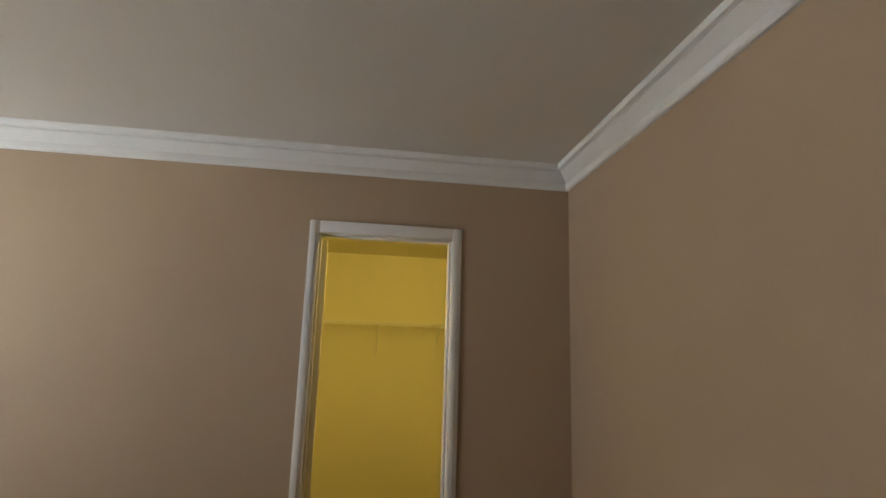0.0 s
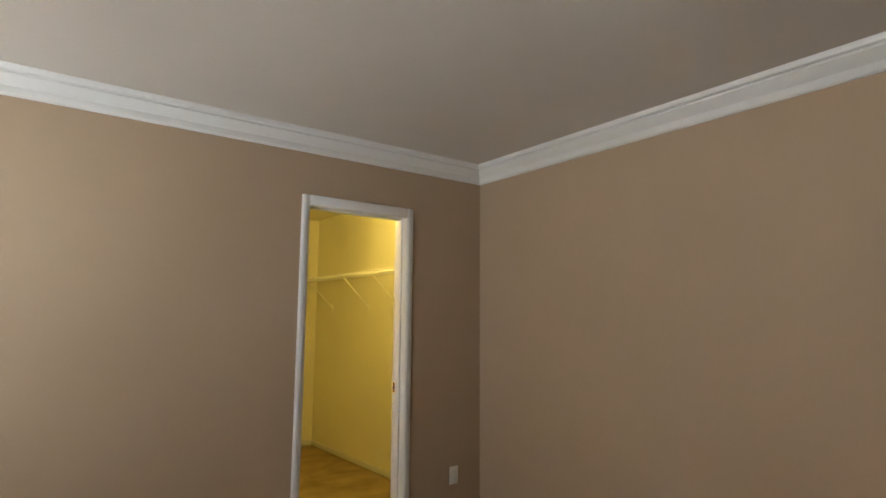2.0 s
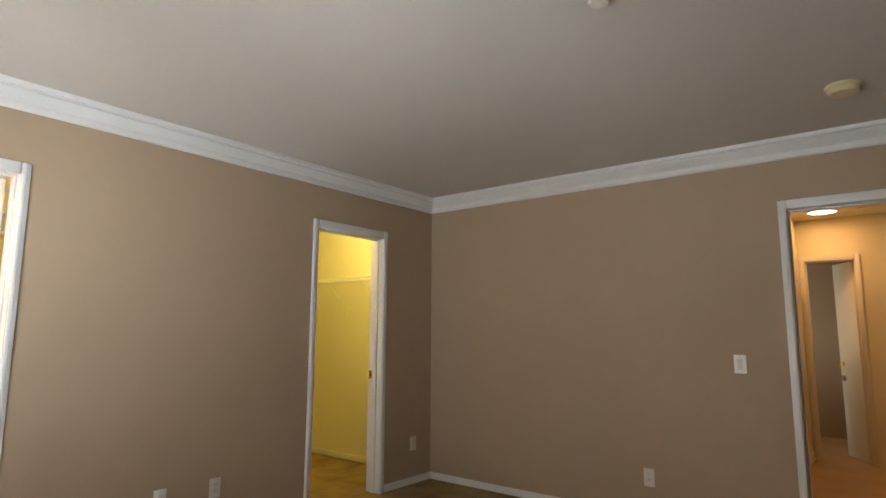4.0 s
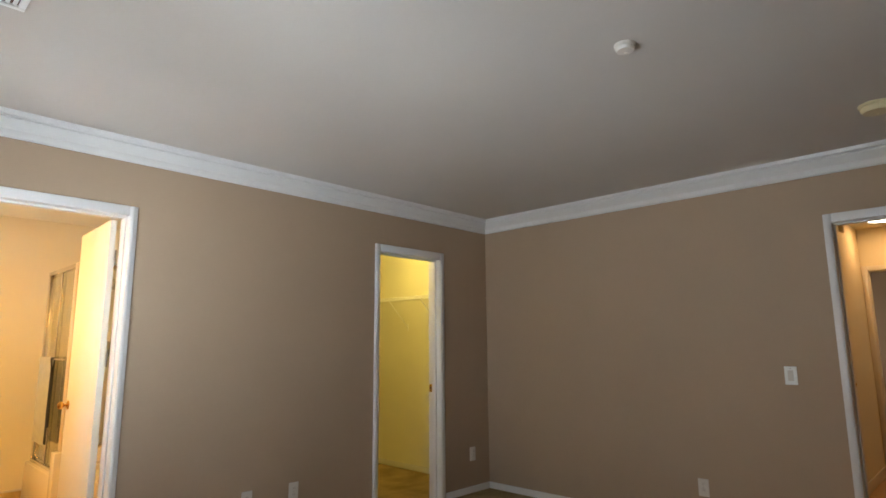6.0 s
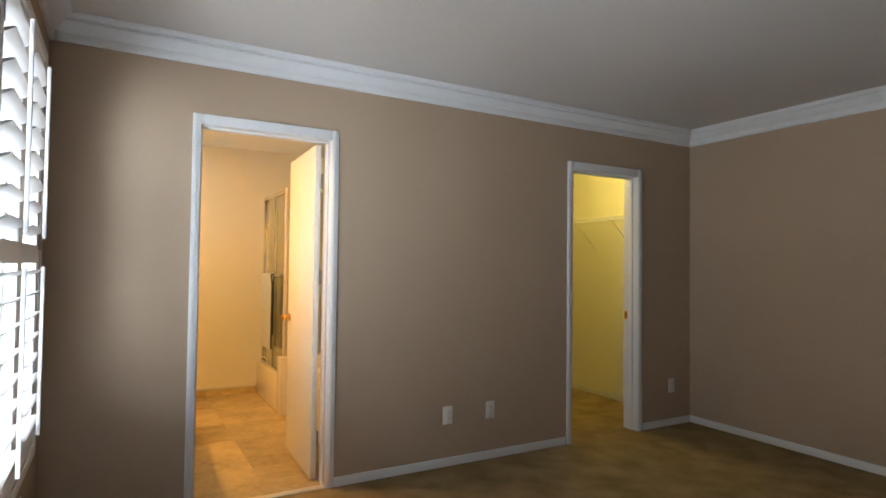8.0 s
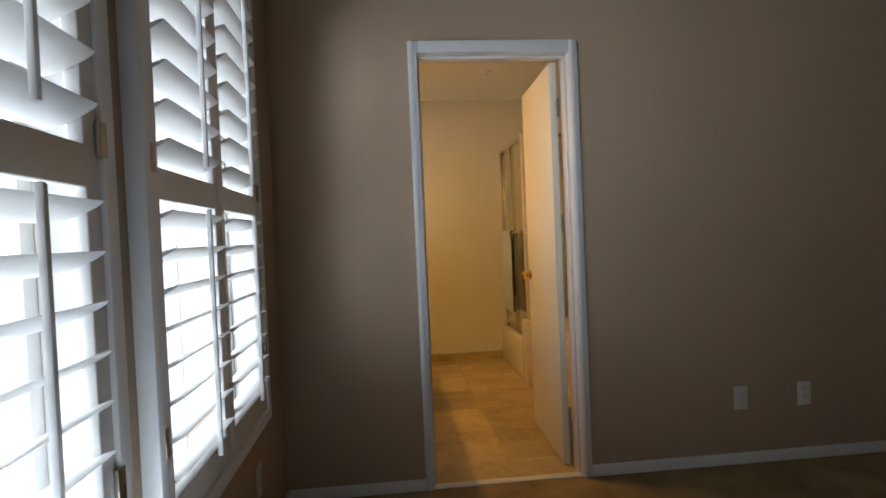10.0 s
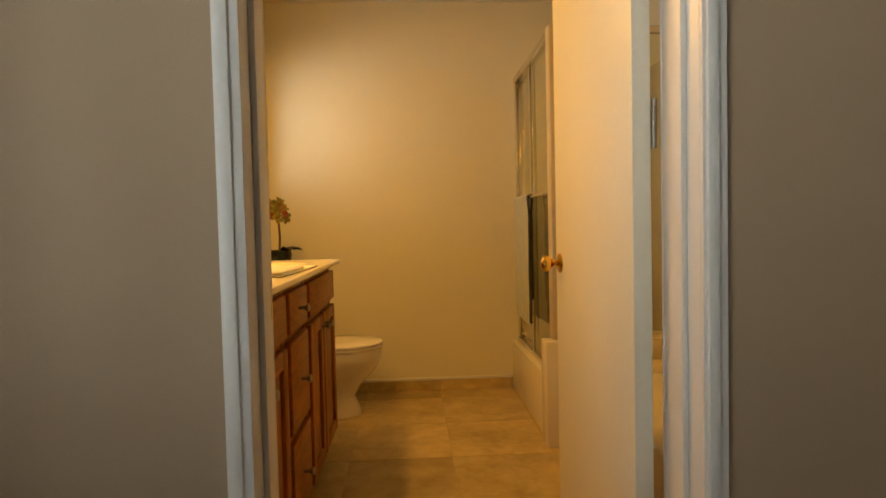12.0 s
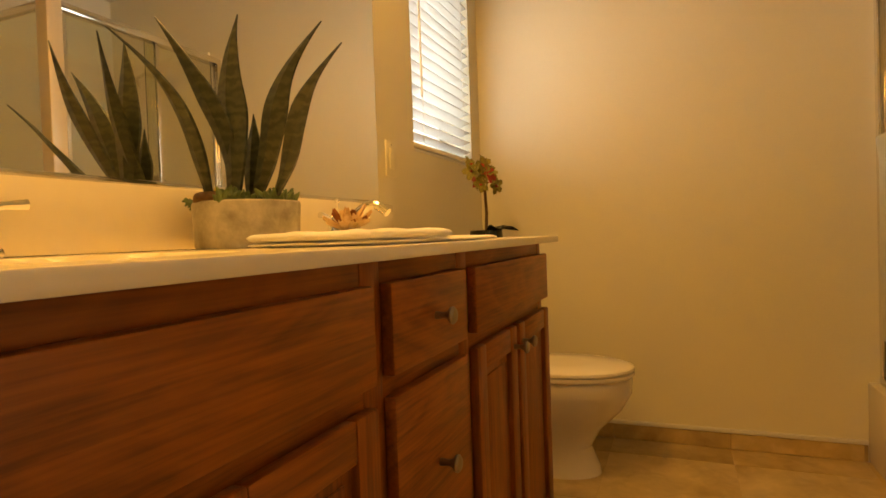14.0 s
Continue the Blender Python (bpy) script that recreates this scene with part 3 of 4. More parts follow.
def shuttered_window(name, y0, y1, z0, z1):
    """Two hinged shutter panels, each with a divider rail, in a frame; glass behind."""
    w = thing(name, "white framed bedroom window with sunlit glass", "window", (XW - 0.10, (y0 + y1) / 2, z0), kind="structure")
    oy, oz, ox = (y0 + y1) / 2, z0, XW - 0.10
    bm = bmesh.new()
    bar(bm, y0 + .001 - oy, y0 + .045 - oy, .001, z1 - z0 - .001, -0.03, 0.02)
    bar(bm, y1 - .045 - oy, y1 - .001 - oy, .001, z1 - z0 - .001, -0.03, 0.02)
    bar(bm, y0 + .046 - oy, y1 - .046 - oy, .001, 0.045, -0.03, 0.02)
    bar(bm, y0 + .046 - oy, y1 - .046 - oy, z1 - z0 - .045, z1 - z0 - .001, -0.03, 0.02)
    bar(bm, -0.008, 0.008, 0.040, z1 - z0 - .040, -0.025, 0.01)
    part("window_frame", bm, TRIM, w)
    for a, b in ((y0 + .046 - oy, -0.0085), (0.0085, y1 - .046 - oy)):
        g = part("pane", boxed(-0.008, -0.003, a, b, 0.046, z1 - z0 - .046), GLASS, w)
        g.visible_shadow = False

    s = thing("plantation_shutter", "white wooden plantation shutters with open louvers in the window", "shutter",
              (XW, oy, z0), group="bedroom window shutters")
    a, b, top = y0 - 0.03 - oy, y1 + 0.03 - oy, z1 - z0 + 0.03
    fr = softened(pierced('x', 0.0005, 0.040, a, b, -0.03, top, [(a + 0.042, b - 0.042, 0.012, top - 0.042)]))
    part("outer_frame", fr, TRIM, s)
    inner0, inner1 = a + 0.044, b - 0.044
    mid = (inner0 + inner1) / 2
    for i, (p0, p1) in enumerate(((inner0, mid - 0.001), (mid + 0.001, inner1))):
        zb, zt = 0.014, top - 0.044
        d0, d1 = 1.288 - z0, 1.357 - z0
        pn = softened(pierced('x', 0.004, 0.032, p0, p1, zb, zt, [(p0 + 0.045, p1 - 0.045, zb + 0.075, d0), (p0 + 0.045, p1 - 0.045, d1, zt - 0.075)]))
        panel = part("shutter_panel", pn, TRIM, s)
        blade = louver(p1 - p0 - 0.096)
        cy = (p0 + p1) / 2
        for lo, hi, tilt in ((zb + 0.075, d0, -23), (d1, zt - 0.075, -25)):
            count = int(round((hi - lo) / 0.0815))
            step = (hi - lo) / count
            for k in range(count):
                lv = new("louver", blade)
                lv.parent = panel
                lv.matrix_basis = pose(0.018, cy, lo + (k + 0.5) * step, 0, tilt + random.uniform(-1.5, 1.5), 0)
            rod = part("tilt_rod", boxed(0.066, 0.078, cy - 0.006, cy + 0.006, lo + 0.02, hi - 0.012, bevel=0.003), TRIM, panel)
        for z in (0.2, 0.78, 1.35):
            hy = p0 - 0.001 if i == 0 else p1 + 0.001
            part("hinge", boxed(0.0325, 0.041, hy - 0.014, hy + 0.014, z, z + 0.06, bevel=0.002), STEEL, panel)
    return s


for k, (a, b, c, d) in enumerate(WIN):
    shuttered_window("window_%d" % (k + 1), a, b, c, d)


def blind_window(y0, y1, z0, z1):
    w = thing("window_3", "small white framed bathroom window", "window", (-0.72, (y0 + y1) / 2, z0), kind="structure")
    hw, hh = (y1 - y0) / 2, z1 - z0
    bm = bmesh.new()
    bar(bm, -hw + .001, -hw + .04, .001, hh - .001, -0.03, 0.02)
    bar(bm, hw - .04, hw - .001, .001, hh - .001, -0.03, 0.02)
    bar(bm, -hw + .041, hw - .041, .001, .04, -0.03, 0.02)
    bar(bm, -hw + .041, hw - .041, hh - .04, hh - .001, -0.03, 0.02)
    part("window_frame", bm, TRIM, w)
    g = part("pane", boxed(-0.008, -0.003, -hw + .041, hw - .041, .041, hh - .041), GLASS, w)
    g.visible_shadow = False
    sill = part("window_sill", boxed(0.021, 0.159, -hw + .001, hw - .001, 0.0005, 0.012, bevel=0.003), TRIM, w)
    b = thing("venetian_blind", "white slatted blind with wide slats half open", "blind", (-0.585, (y0 + y1) / 2, z0))
    part("headrail", boxed(-0.025, 0.025, -hw + .006, hw - .006, hh - .05, hh - .002, bevel=0.004), PLASTIC, b)
    part("bottom_rail", boxed(-0.026, 0.026, -hw + .008, hw - .008, 0.016, 0.034, bevel=0.004), PLASTIC, b)
    bm = bmesh.new()
    box(bm, -0.0255, 0.0255, -hw + .008, hw - .008, -0.0015, 0.0015, bevel=0.001, segments=1)
    data = bpy.data.meshes.new("slat")
    bm.to_mesh(data)
    bm.free()
    data.materials.append(PLASTIC)
    z = 0.062
    while z < hh - 0.06:
        s = new("slat", data)
        s.parent = b
        s.matrix_basis = pose(0, 0, z, 0, -15 + random.uniform(-2, 2), 0)
        z += 0.043
    for y in (-hw + 0.09, hw - 0.09):
        part("ladder_cord", tube([(0.026, y, 0.03), (0.026, y, hh - 0.05)], 0.0012, 6), PLASTIC, b)
    part("tilt_wand", tube([(0.034, -hw + 0.06, hh - 0.05), (0.037, -hw + 0.06, 0.2)], 0.0035, 8), PLASTIC, b)


blind_window(2.02, 2.64, 1.22, 2.08)


def liner(name, y0, y1, z0, z1, x0, x1):
    """White boards lining a window opening."""
    bm = bmesh.new()
    box(bm, x0, x1, y0 + .0005, y0 + 0.008, z0 + .009, z1 - .009)
    box(bm, x0, x1, y1 - 0.008, y1 - .0005, z0 + .009, z1 - .009)
    box(bm, x0, x1, y0 + .0005, y1 - .0005, z0 + .0005, z0 + 0.0085)
    box(bm, x0, x1, y0 + .0005, y1 - .0005, z1 - 0.0085, z1 - .0005)
    structure(name, bm, TRIM, "white painted window reveal", "window reveal")


for k, (a, b, c, d) in enumerate(WIN):
    liner("trim_window_reveal", a, b, c, d, XW - 0.079, XW - .0005)


# ---- plates, detectors and other small fixtures ----
def wall_plate(name, at, turn, kind_of, mat=PLATE):
    """A plate on a wall that looks along local -y."""
    label = {"outlet": "white duplex power outlet plate on the wall", "switch": "pale rocker light switch plate on the wall"}[kind_of]
    p = thing(name, label, kind_of, at, group=kind_of + "es" if kind_of == "switch" else "outlets", turn=turn)
    part("plate", boxed(-0.036, 0.036, -0.0065, -0.0005, -0.058, 0.058, bevel=0.0025), mat, p)
    if kind_of == "outlet":
        for z in (-0.02, 0.02):
            r = part("receptacle", boxed(-0.017, 0.017, -0.0085, -0.0066, z - 0.014, z + 0.014, bevel=0.0009), mat, p)
            bm = bmesh.new()
            for x in (-0.006, 0.006):
                box(bm, x - 0.001, x + 0.001, -0.0090, -0.0086, z - 0.003, z + 0.006)
            # slots are dark raised bars, coloured as the shade in them
            part("slot_shade", bm, HOLE_SHADE, r)
    else:
        part("rocker", boxed(-0.016, 0.016, -0.0105, -0.0066, -0.033, 0.033, bevel=0.001), PLATE if mat is PLASTIC else mat, p)
    part("screw", lathe([(0, 0.0066), (0.003, 0.0066), (0.0028, 0.0078), (0, 0.008)], 10, pose(0, 0, 0.045 if kind_of == "switch" else 0.0, 90)), STEEL, p)


for x in (1.592, 1.926, 3.742):
    wall_plate("power_outlet", (x, 0, 0.327), 0, "outlet")
wall_plate("power_outlet", (XE, -1.92, 0.30), -90, "outlet")
wall_plate("power_outlet", (XW, -0.55, 0.33), 90, "outlet")
wall_plate("light_switch", (XE, -2.525, 1.075), -90, "switch", PLASTIC)
wall_plate("light_switch", (BW, 1.83, 1.17), 90, "switch", IVORY)


def detector(at, r, h, mat, label):
    d = thing("smoke_detector", label, "smoke detector", at)
    part("base", lathe([(0, 0), (r, 0), (r, -0.012), (r * 0.96, -0.014), (0, -0.014)], 36), mat, d)
    part("cover", lathe([(r * 0.90, -0.0142), (r * 0.90, -h * 0.6), (r * 0.78, -h * 0.92), (r * 0.4, -h), (0, -h)], 36), mat, d)
    part("test_button", lathe([(0, -h - 0.003), (0.008, -h - 0.003), (0.009, -h + 0.0005)], 16, pose(r * 0.3, 0, 0)), mat, d)


detector((1.765, -2.585, H), 0.042, 0.030, PLATE, "small white round smoke detector on the ceiling")
detector((3.215, -3.215, H), 0.078, 0.045, AGED, "large yellowed round smoke detector on the ceiling")
spr = thing("fire_sprinkler", "small white pendent fire sprinkler on the bathroom ceiling", "sprinkler", (0.72, 1.78, HB))
part("escutcheon", lathe([(0, 0), (0.042, 0), (0.040, -0.008), (0.02, -0.014), (0, -0.014)], 28), PLASTIC, spr)
part("head", lathe([(0, -0.0142), (0.010, -0.0142), (0.008, -0.03), (0.016, -0.033), (0.016, -0.036), (0, -0.036)], 18), CHROME, spr)
can = thing("recessed_light", "lit round recessed ceiling light in the hall", "ceiling light", (6.57, -2.82, 2.445))
part("trim_ring", lathe([(0.121, 0.0), (0.145, 0.0), (0.143, -0.006), (0.122, -0.008)], 36), PLASTIC, can)
part("lens", lathe([(0, -0.003), (0.120, -0.003), (0.120, -0.001), (0, -0.001)], 36), LIGHTFACE, can)


def ceiling_vent(at, sx, sy, label, mat):
    """A flat louvred register under the ceiling, centred at a place on it."""
    v = thing("ceiling_vent", label, "vent", at)
    fr = bmesh.new()
    for x0, x1, y0, y1 in ((-sx / 2, sx / 2, -sy / 2, -sy / 2 + 0.022), (-sx / 2, sx / 2, sy / 2 - 0.022, sy / 2),
                           (-sx / 2, -sx / 2 + 0.022, -sy / 2 + 0.0225, sy / 2 - 0.0225), (sx / 2 - 0.022, sx / 2, -sy / 2 + 0.0225, sy / 2 - 0.0225)):
        box(fr, x0, x1, y0, y1, -0.010, -0.0005, bevel=0.002)
    part("frame", fr, mat, v)
    # dark sheet painted as the shade behind the slats
    part("shade_backing", boxed(-sx / 2 + 0.0225, sx / 2 - 0.0225, -sy / 2 + 0.0225, sy / 2 - 0.0225, -0.0015, -0.0005), HOLE_SHADE, v)
    n = max(3, int((sx - 0.05) / 0.018))
    for k in range(n):
        bm = boxed(-0.0065, 0.0065, -sy / 2 + 0.023, sy / 2 - 0.023, -0.0006, 0.0006)
        bm.transform(pose(-sx / 2 + 0.0225 + (k + 0.5) * (sx - 0.045) / n, 0, -0.0055, 0, 32, 0))
        part("slat", bm, mat, v)


ceiling_vent((-0.047, -1.325, H), 0.15, 0.30, "white metal air register on the bedroom ceiling", PLASTIC)
ceiling_vent((6.36, -3.24, 2.445), 0.36, 0.32, "pale metal return grille on the hall ceiling", IVORY)
chime = thing("door_chime", "small yellowed box high on the hall wall", "door chime", (6.10, -2.54, 2.33))
part("box", boxed(-0.045, 0.045, -0.032, -0.0005, -0.032, 0.032, bevel=0.005), AGED, chime)
part("cover", boxed(-0.036, 0.036, -0.038, -0.0325, -0.024, 0.024, bevel=0.002), IVORY, chime)


# ---- closet wire shelves ----
def wire_shelf(name, at, turn, length, braces):
    """A ventilated wire shelf; its wall lies along local x at y = 0 and the shelf reaches to y = -0.31."""
    s = thing(name, "white ventilated wire closet shelf with diagonal braces", "wire shelf", at, group="closet shelves", turn=turn)
    bm = bmesh.new()
    for y, z in ((-0.006, 0), (-0.10, -0.004), (-0.20, -0.004), (-0.305, 0), (-0.308, -0.03)):
        tube([(0.0, y, z), (length, y, z)], 0.0042, 6, bm)
    part("rail", bm, PLASTIC, s)
    bm = bmesh.new()
    n = int(length / 0.03)
    for i in range(n + 1):
        x = 0.005 + i * (length - 0.01) / n
        tube([(x, -0.006, 0.004), (x, -0.303, 0.004), (x, -0.310, -0.03)], 0.0019, 4, bm)
    w = part("cross_wires", bm, PLASTIC, s)
    w["kind"] = "stuff"
    for x in braces:
        bm = boxed(x - 0.006, x + 0.006, -0.006, -0.0005, -0.34, -0.26, bevel=0.001)
        tube([(x, -0.004, -0.30), (x, -0.295, -0.014)], 0.005, 8, bm)
        part("brace", bm, PLASTIC, s)


wire_shelf("wire_shelf", (CW + 0.03, CN, 1.775), 0, CE - CW - 0.36, (0.42, 1.02, 1.60))
wire_shelf("wire_shelf", (CE, CN - 0.01, 1.775), -90, 2.55, (0.4, 1.18, 1.72, 2.2))


# ---- vanity ----
VX = -0.066                    # face frame front
van = thing("vanity_cabinet", "honey oak double bathroom vanity with doors and drawers", "vanity", (0, 0, 0))
body = bmesh.new()
box(body, BW + .002, VX - 0.02, 0.137, 1.785, 0.10, 0.884)
box(body, BW + .002, VX - 0.075, 0.137, 1.765, 0.0, 0.0995)
part("body", body, OAK_V, van)
for a, b in ((0.137, 0.18), (0.775, 0.826), (1.115, 1.165), (1.745, 1.785)):
    part("stile", boxed(VX - 0.0195, VX, a, b, 0.10, 0.884, bevel=0.0015), OAK_V, van)
for y in (0.4775, 1.455):
    part("stile", boxed(VX - 0.0195, VX - .001, y - 0.02, y + 0.02, 0.1355, 0.6895, bevel=0.0015), OAK_V, van)
for a, b in ((0.1805, 0.7745), (0.8265, 1.1145), (1.1655, 1.7445)):
    for c, d in ((0.10, 0.135), (0.690, 0.735), (0.838, 0.884)):
        part("rail", boxed(VX - 0.0195, VX - .0005, a, b, c, d, bevel=0.0015), OAK_H, van)
part("rail", boxed(VX - 0.0195, VX - .0005, 0.8265, 1.1145, 0.385, 0.425, bevel=0.0015), OAK_H, van)


def cabinet_knob(parent, y, z):
    part("knob", lathe([(0, 0.0), (0.0062, 0.0), (0.0050, 0.014), (0.0068, 0.020), (0.0130, 0.025), (0.0140, 0.029), (0.0105, 0.033), (0, 0.035)], 24,
                       pose(VX + 0.0195, y, z, 0, 90, 0)), STEEL, parent, "pewter round cabinet knob")


def slab_front(name, y0, y1, z0, z1, at=None):
    p = part(name, boxed(VX + .0005, VX + 0.0195, y0, y1, z0, z1, bevel=0.004, segments=2), OAK_H, van)
    if at:
        cabinet_knob(p, *at)


def panel_door(y0, y1, z0, z1, at):
    """Frame-and-panel door with a sunk panel and a bevelled inner edge."""
    st = 0.052
    bm = bmesh.new()
    for a, b in ((y0, y0 + st), (y1 - st, y1)):
        box(bm, VX + .0005, VX + 0.0195, a, b, z0, z1, bevel=0.004)
    d = part("door", bm, OAK_V, van)
    for a, b in ((z0 + .0005, z0 + st), (z1 - st, z1 - .0005)):
        part("rail", boxed(VX + .0005, VX + 0.019, y0 + st + .0005, y1 - st - .0005, a, b, bevel=0.004), OAK_H, d)
    bm = boxed(VX + .0005, VX + 0.0075, y0 + st + .0005, y1 - st - .0005, z0 + st + .0005, z1 - st - .0005)
    box(bm, VX + 0.0076, VX + 0.0105, y0 + st + .018, y1 - st - .018, z0 + st + .018, z1 - st - .018, bevel=0.0025)
    part("panel", bm, OAK_V, d)
    cabinet_knob(d, *at)


slab_front("false_front", 0.165, 0.778, 0.727, 0.853)
slab_front("drawer", 0.824, 1.112, 0.727, 0.853, (0.968, 0.79))
slab_front("false_front", 1.163, 1.787, 0.727, 0.853)
slab_front("drawer", 0.824, 1.112, 0.418, 0.700, (0.968, 0.56))
slab_front("drawer", 0.824, 1.112, 0.118, 0.390, (0.968, 0.255))
panel_door(0.165, 0.466, 0.118, 0.700, (0.438, 0.635))
panel_door(0.489, 0.778, 0.118, 0.700, (0.516, 0.635))
panel_door(1.163, 1.443, 0.118, 0.700, (1.417, 0.655))
panel_door(1.467, 1.787, 0.118, 0.700, (1.494, 0.655))


def countertop():
    """One cultured marble top with two moulded oval bowls, a rounded front lip and a splash along the wall."""
    x0, x1, y0, y1, z0, z1 = BW + .002, -0.02, 0.1352, 1.80, 0.885, 0.903
    bm = bmesh.new()
    nx, ny = 44, 110
    grid = []
    for i in range(nx + 1):
        row = []
        for j in range(ny + 1):
            x, y = x0 + (x1 - x0) * i / nx, y0 + (y1 - y0) * j / ny
            z = z1
            for cy in (0.50, 1.40):
                r = math.hypot((x + 0.27) / 0.155, (y - cy) / 0.22)
                if r < 1:
                    z -= 0.11 * (1 - r * r) ** 0.6
            row.append(bm.verts.new((x, y, z)))
        grid.append(row)
    for i in range(nx):
        for j in range(ny):
            bm.faces.new((grid[i][j], grid[i + 1][j], grid[i + 1][j + 1], grid[i][j + 1]))
    top = part("top", bm, MARBLE, counter)
    bm = bmesh.new()
    n = 8
    arc = [(x1 + 0.006 * max(0, math.sin(math.pi * k / n)) ** 0.35, z1 - (z1 - z0) * (1 - math.cos(math.pi * k / n)) / 2) for k in range(n + 1)]
    ring0 = [bm.verts.new((x, y0, z)) for x, z in arc]
    ring1 = [bm.verts.new((x, y1, z)) for x, z in arc]
    for k in range(n):
        bm.faces.new((ring0[k], ring0[k + 1], ring1[k + 1], ring1[k]))
    under = [bm.verts.new(p) for p in ((x0, y0, z0), (x0, y1, z0), (x0, y1, z1), (x0, y0, z1))]
    bm.faces.new((ring0[-1], under[0], under[1], ring1[-1]))
    bm.faces.new((*ring1, under[1], under[2]))
    bm.faces.new((*ring0, under[0], under[3]))
    bmesh.ops.recalc_face_normals(bm, faces=bm.faces)
    part("front_lip", bm, MARBLE, counter)
    part("backsplash", boxed(BW + .001, BW + 0.021, y0, y1, z1 + .0005, 1.018, bevel=0.004), MARBLE, counter)
    for cy in (0.50, 1.40):
        part("drain", lathe([(0, 0.006), (0.018, 0.006), (0.022, 0.003), (0.022, 0.0)], 20, pose(-0.27, cy, 0.792)), CHROME, counter)


counter = thing("countertop", "cream cultured marble vanity top with two moulded sinks", "countertop", (0, 0, 0))
countertop()

mir = thing("wall_mirror", "wide frameless wall mirror above the vanity", "mirror", (BW, 0.94, 1.02))
part("glass", boxed(0.0015, 0.0065, -0.80, 0.793, 0.008, 0.97), MIRROR, mir)
part("channel", boxed(0.0005, 0.011, -0.80, 0.793, 0.0, 0.0075, bevel=0.001), CHROME, mir)


def faucet(at):
    f = thing("faucet", "chrome two-handle bathroom faucet with a curved spout", "faucet", at, group="vanity faucets")
    part("base", boxed(-0.024, 0.024, -0.075, 0.075, 0, 0.014, bevel=0.006, segments=3), CHROME, f)
    pts, rad = [], []
    for k in range(13):
        u = k / 12
        pts.append((0.125 * u ** 1.15, 0, 0.012 + 0.080 * math.sin(min(1, u * 1.25) * math.pi * 0.56) - 0.02 * max(0, u - 0.8) / 0.2))
        rad.append(0.0155 - 0.0045 * u)
    part("spout", tube(pts, rad, 14), CHROME, f)
    for side in (-1, 1):
        h = part("handle", lathe([(0, 0.0145), (0.019, 0.0145), (0.016, 0.03), (0.010, 0.05), (0.013, 0.058), (0.008, 0.066), (0, 0.067)], 22, pose(0, side * 0.052, 0)), CHROME, f)
        part("lever", tube([(0, side * 0.052, 0.058), (0.004, side * 0.085, 0.066), (0.006, side * 0.112, 0.068)], [0.006, 0.0055, 0.0075], 10), CHROME, h)
    part("lift_rod", lathe([(0, 0.014), (0.003, 0.014), (0.003, 0.10), (0.006, 0.105), (0.006, 0.112), (0, 0.115)], 12, pose(-0.018, 0, 0)), CHROME, f)


faucet((-0.476, 0.520, 0.9035))
faucet((-0.475, 1.40, 0.9035))


# ---- plant, towel and ornaments on the vanity ----
PLANT = Vector((-0.424, 0.990, 0.9035))
RIGHT, TOWARD = Vector((0.925, 0.381, 0)), Vector((0.381, -0.925, 0))
plant = thing("snake_plant", "tall dark snake plant in a round concrete pot with small succulents", "plant", PLANT)
plant.scale = (1.035, 1.035, 1.035)
part("pot", lathe([(0, 0.0), (0.086, 0.0), (0.0885, 0.004), (0.092, 0.077), (0.090, 0.080), (0.085, 0.080), (0.083, 0.066), (0, 0.066)], 44), CONCRETE, plant, "mottled grey concrete pot")
soil = bmesh.new()
bmesh.ops.create_circle(soil, cap_ends=True, radius=0.0825, segments=28, matrix=pose(0, 0, 0.068))
part("moss", soil, SOIL, plant)


def blade_leaf(base, tip, bend, width, twist, sway=0.0):
    """A thick strap leaf: a tapering, folded strip with thickness along a bowed line."""
    bm = bmesh.new()
    base, tip, bend = Vector(base), Vector(tip), Vector(bend)
    n, rows = 22, []
    for i in range(n + 1):
        u = i / n
        p = base.lerp(tip, u) + bend * (4 * u * (1 - u)) + RIGHT * sway * math.sin(2 * math.pi * u)
        v = min(1, u + .03)
        q = base.lerp(tip, v) + bend * (4 * v * (1 - v)) + RIGHT * sway * math.sin(2 * math.pi * v)
        way = (q - p).normalized() if u < 1 else (tip - base).normalized()
        ang = radians(22) + radians(twist) * (u - 0.3)
        side = (RIGHT * math.cos(ang) + TOWARD * math.sin(ang))
        side = (side - way * side.dot(way)).normalized()
        out = way.cross(side).normalized()
        w = width * (0.32 + 0.76 * math.sin(math.pi * min(1, 0.01 + u * 0.86)) ** 1.9) * (1 - u ** 3.2) * (1 + 0.05 * math.sin(u * 17 + width * 90)) + 0.0008
        th = 0.0035 * (1 - u * 0.7)
        row = []
        for s, lift in ((-1, 0), (-0.5, -0.10), (0, -0.16), (0.5, -0.10), (1, 0)):
            row.append(bm.verts.new(p + side * w * s * 0.5 + out * (lift * w + th)))
        for s, lift in ((0.98, 0), (0, -0.16), (-0.98, 0)):
            row.append(bm.verts.new(p + side * w * s * 0.5 + out * (lift * w - th)))
        rows.append(row)
    for a, b in zip(rows, rows[1:]):
        for k in range(8):
            bm.faces.new((a[k], a[(k + 1) % 8], b[(k + 1) % 8], b[k]))
    bm.faces.new(rows[0][::-1])
    bm.faces.new(rows[-1])
    bmesh.ops.recalc_face_normals(bm, faces=bm.faces)
    return bm


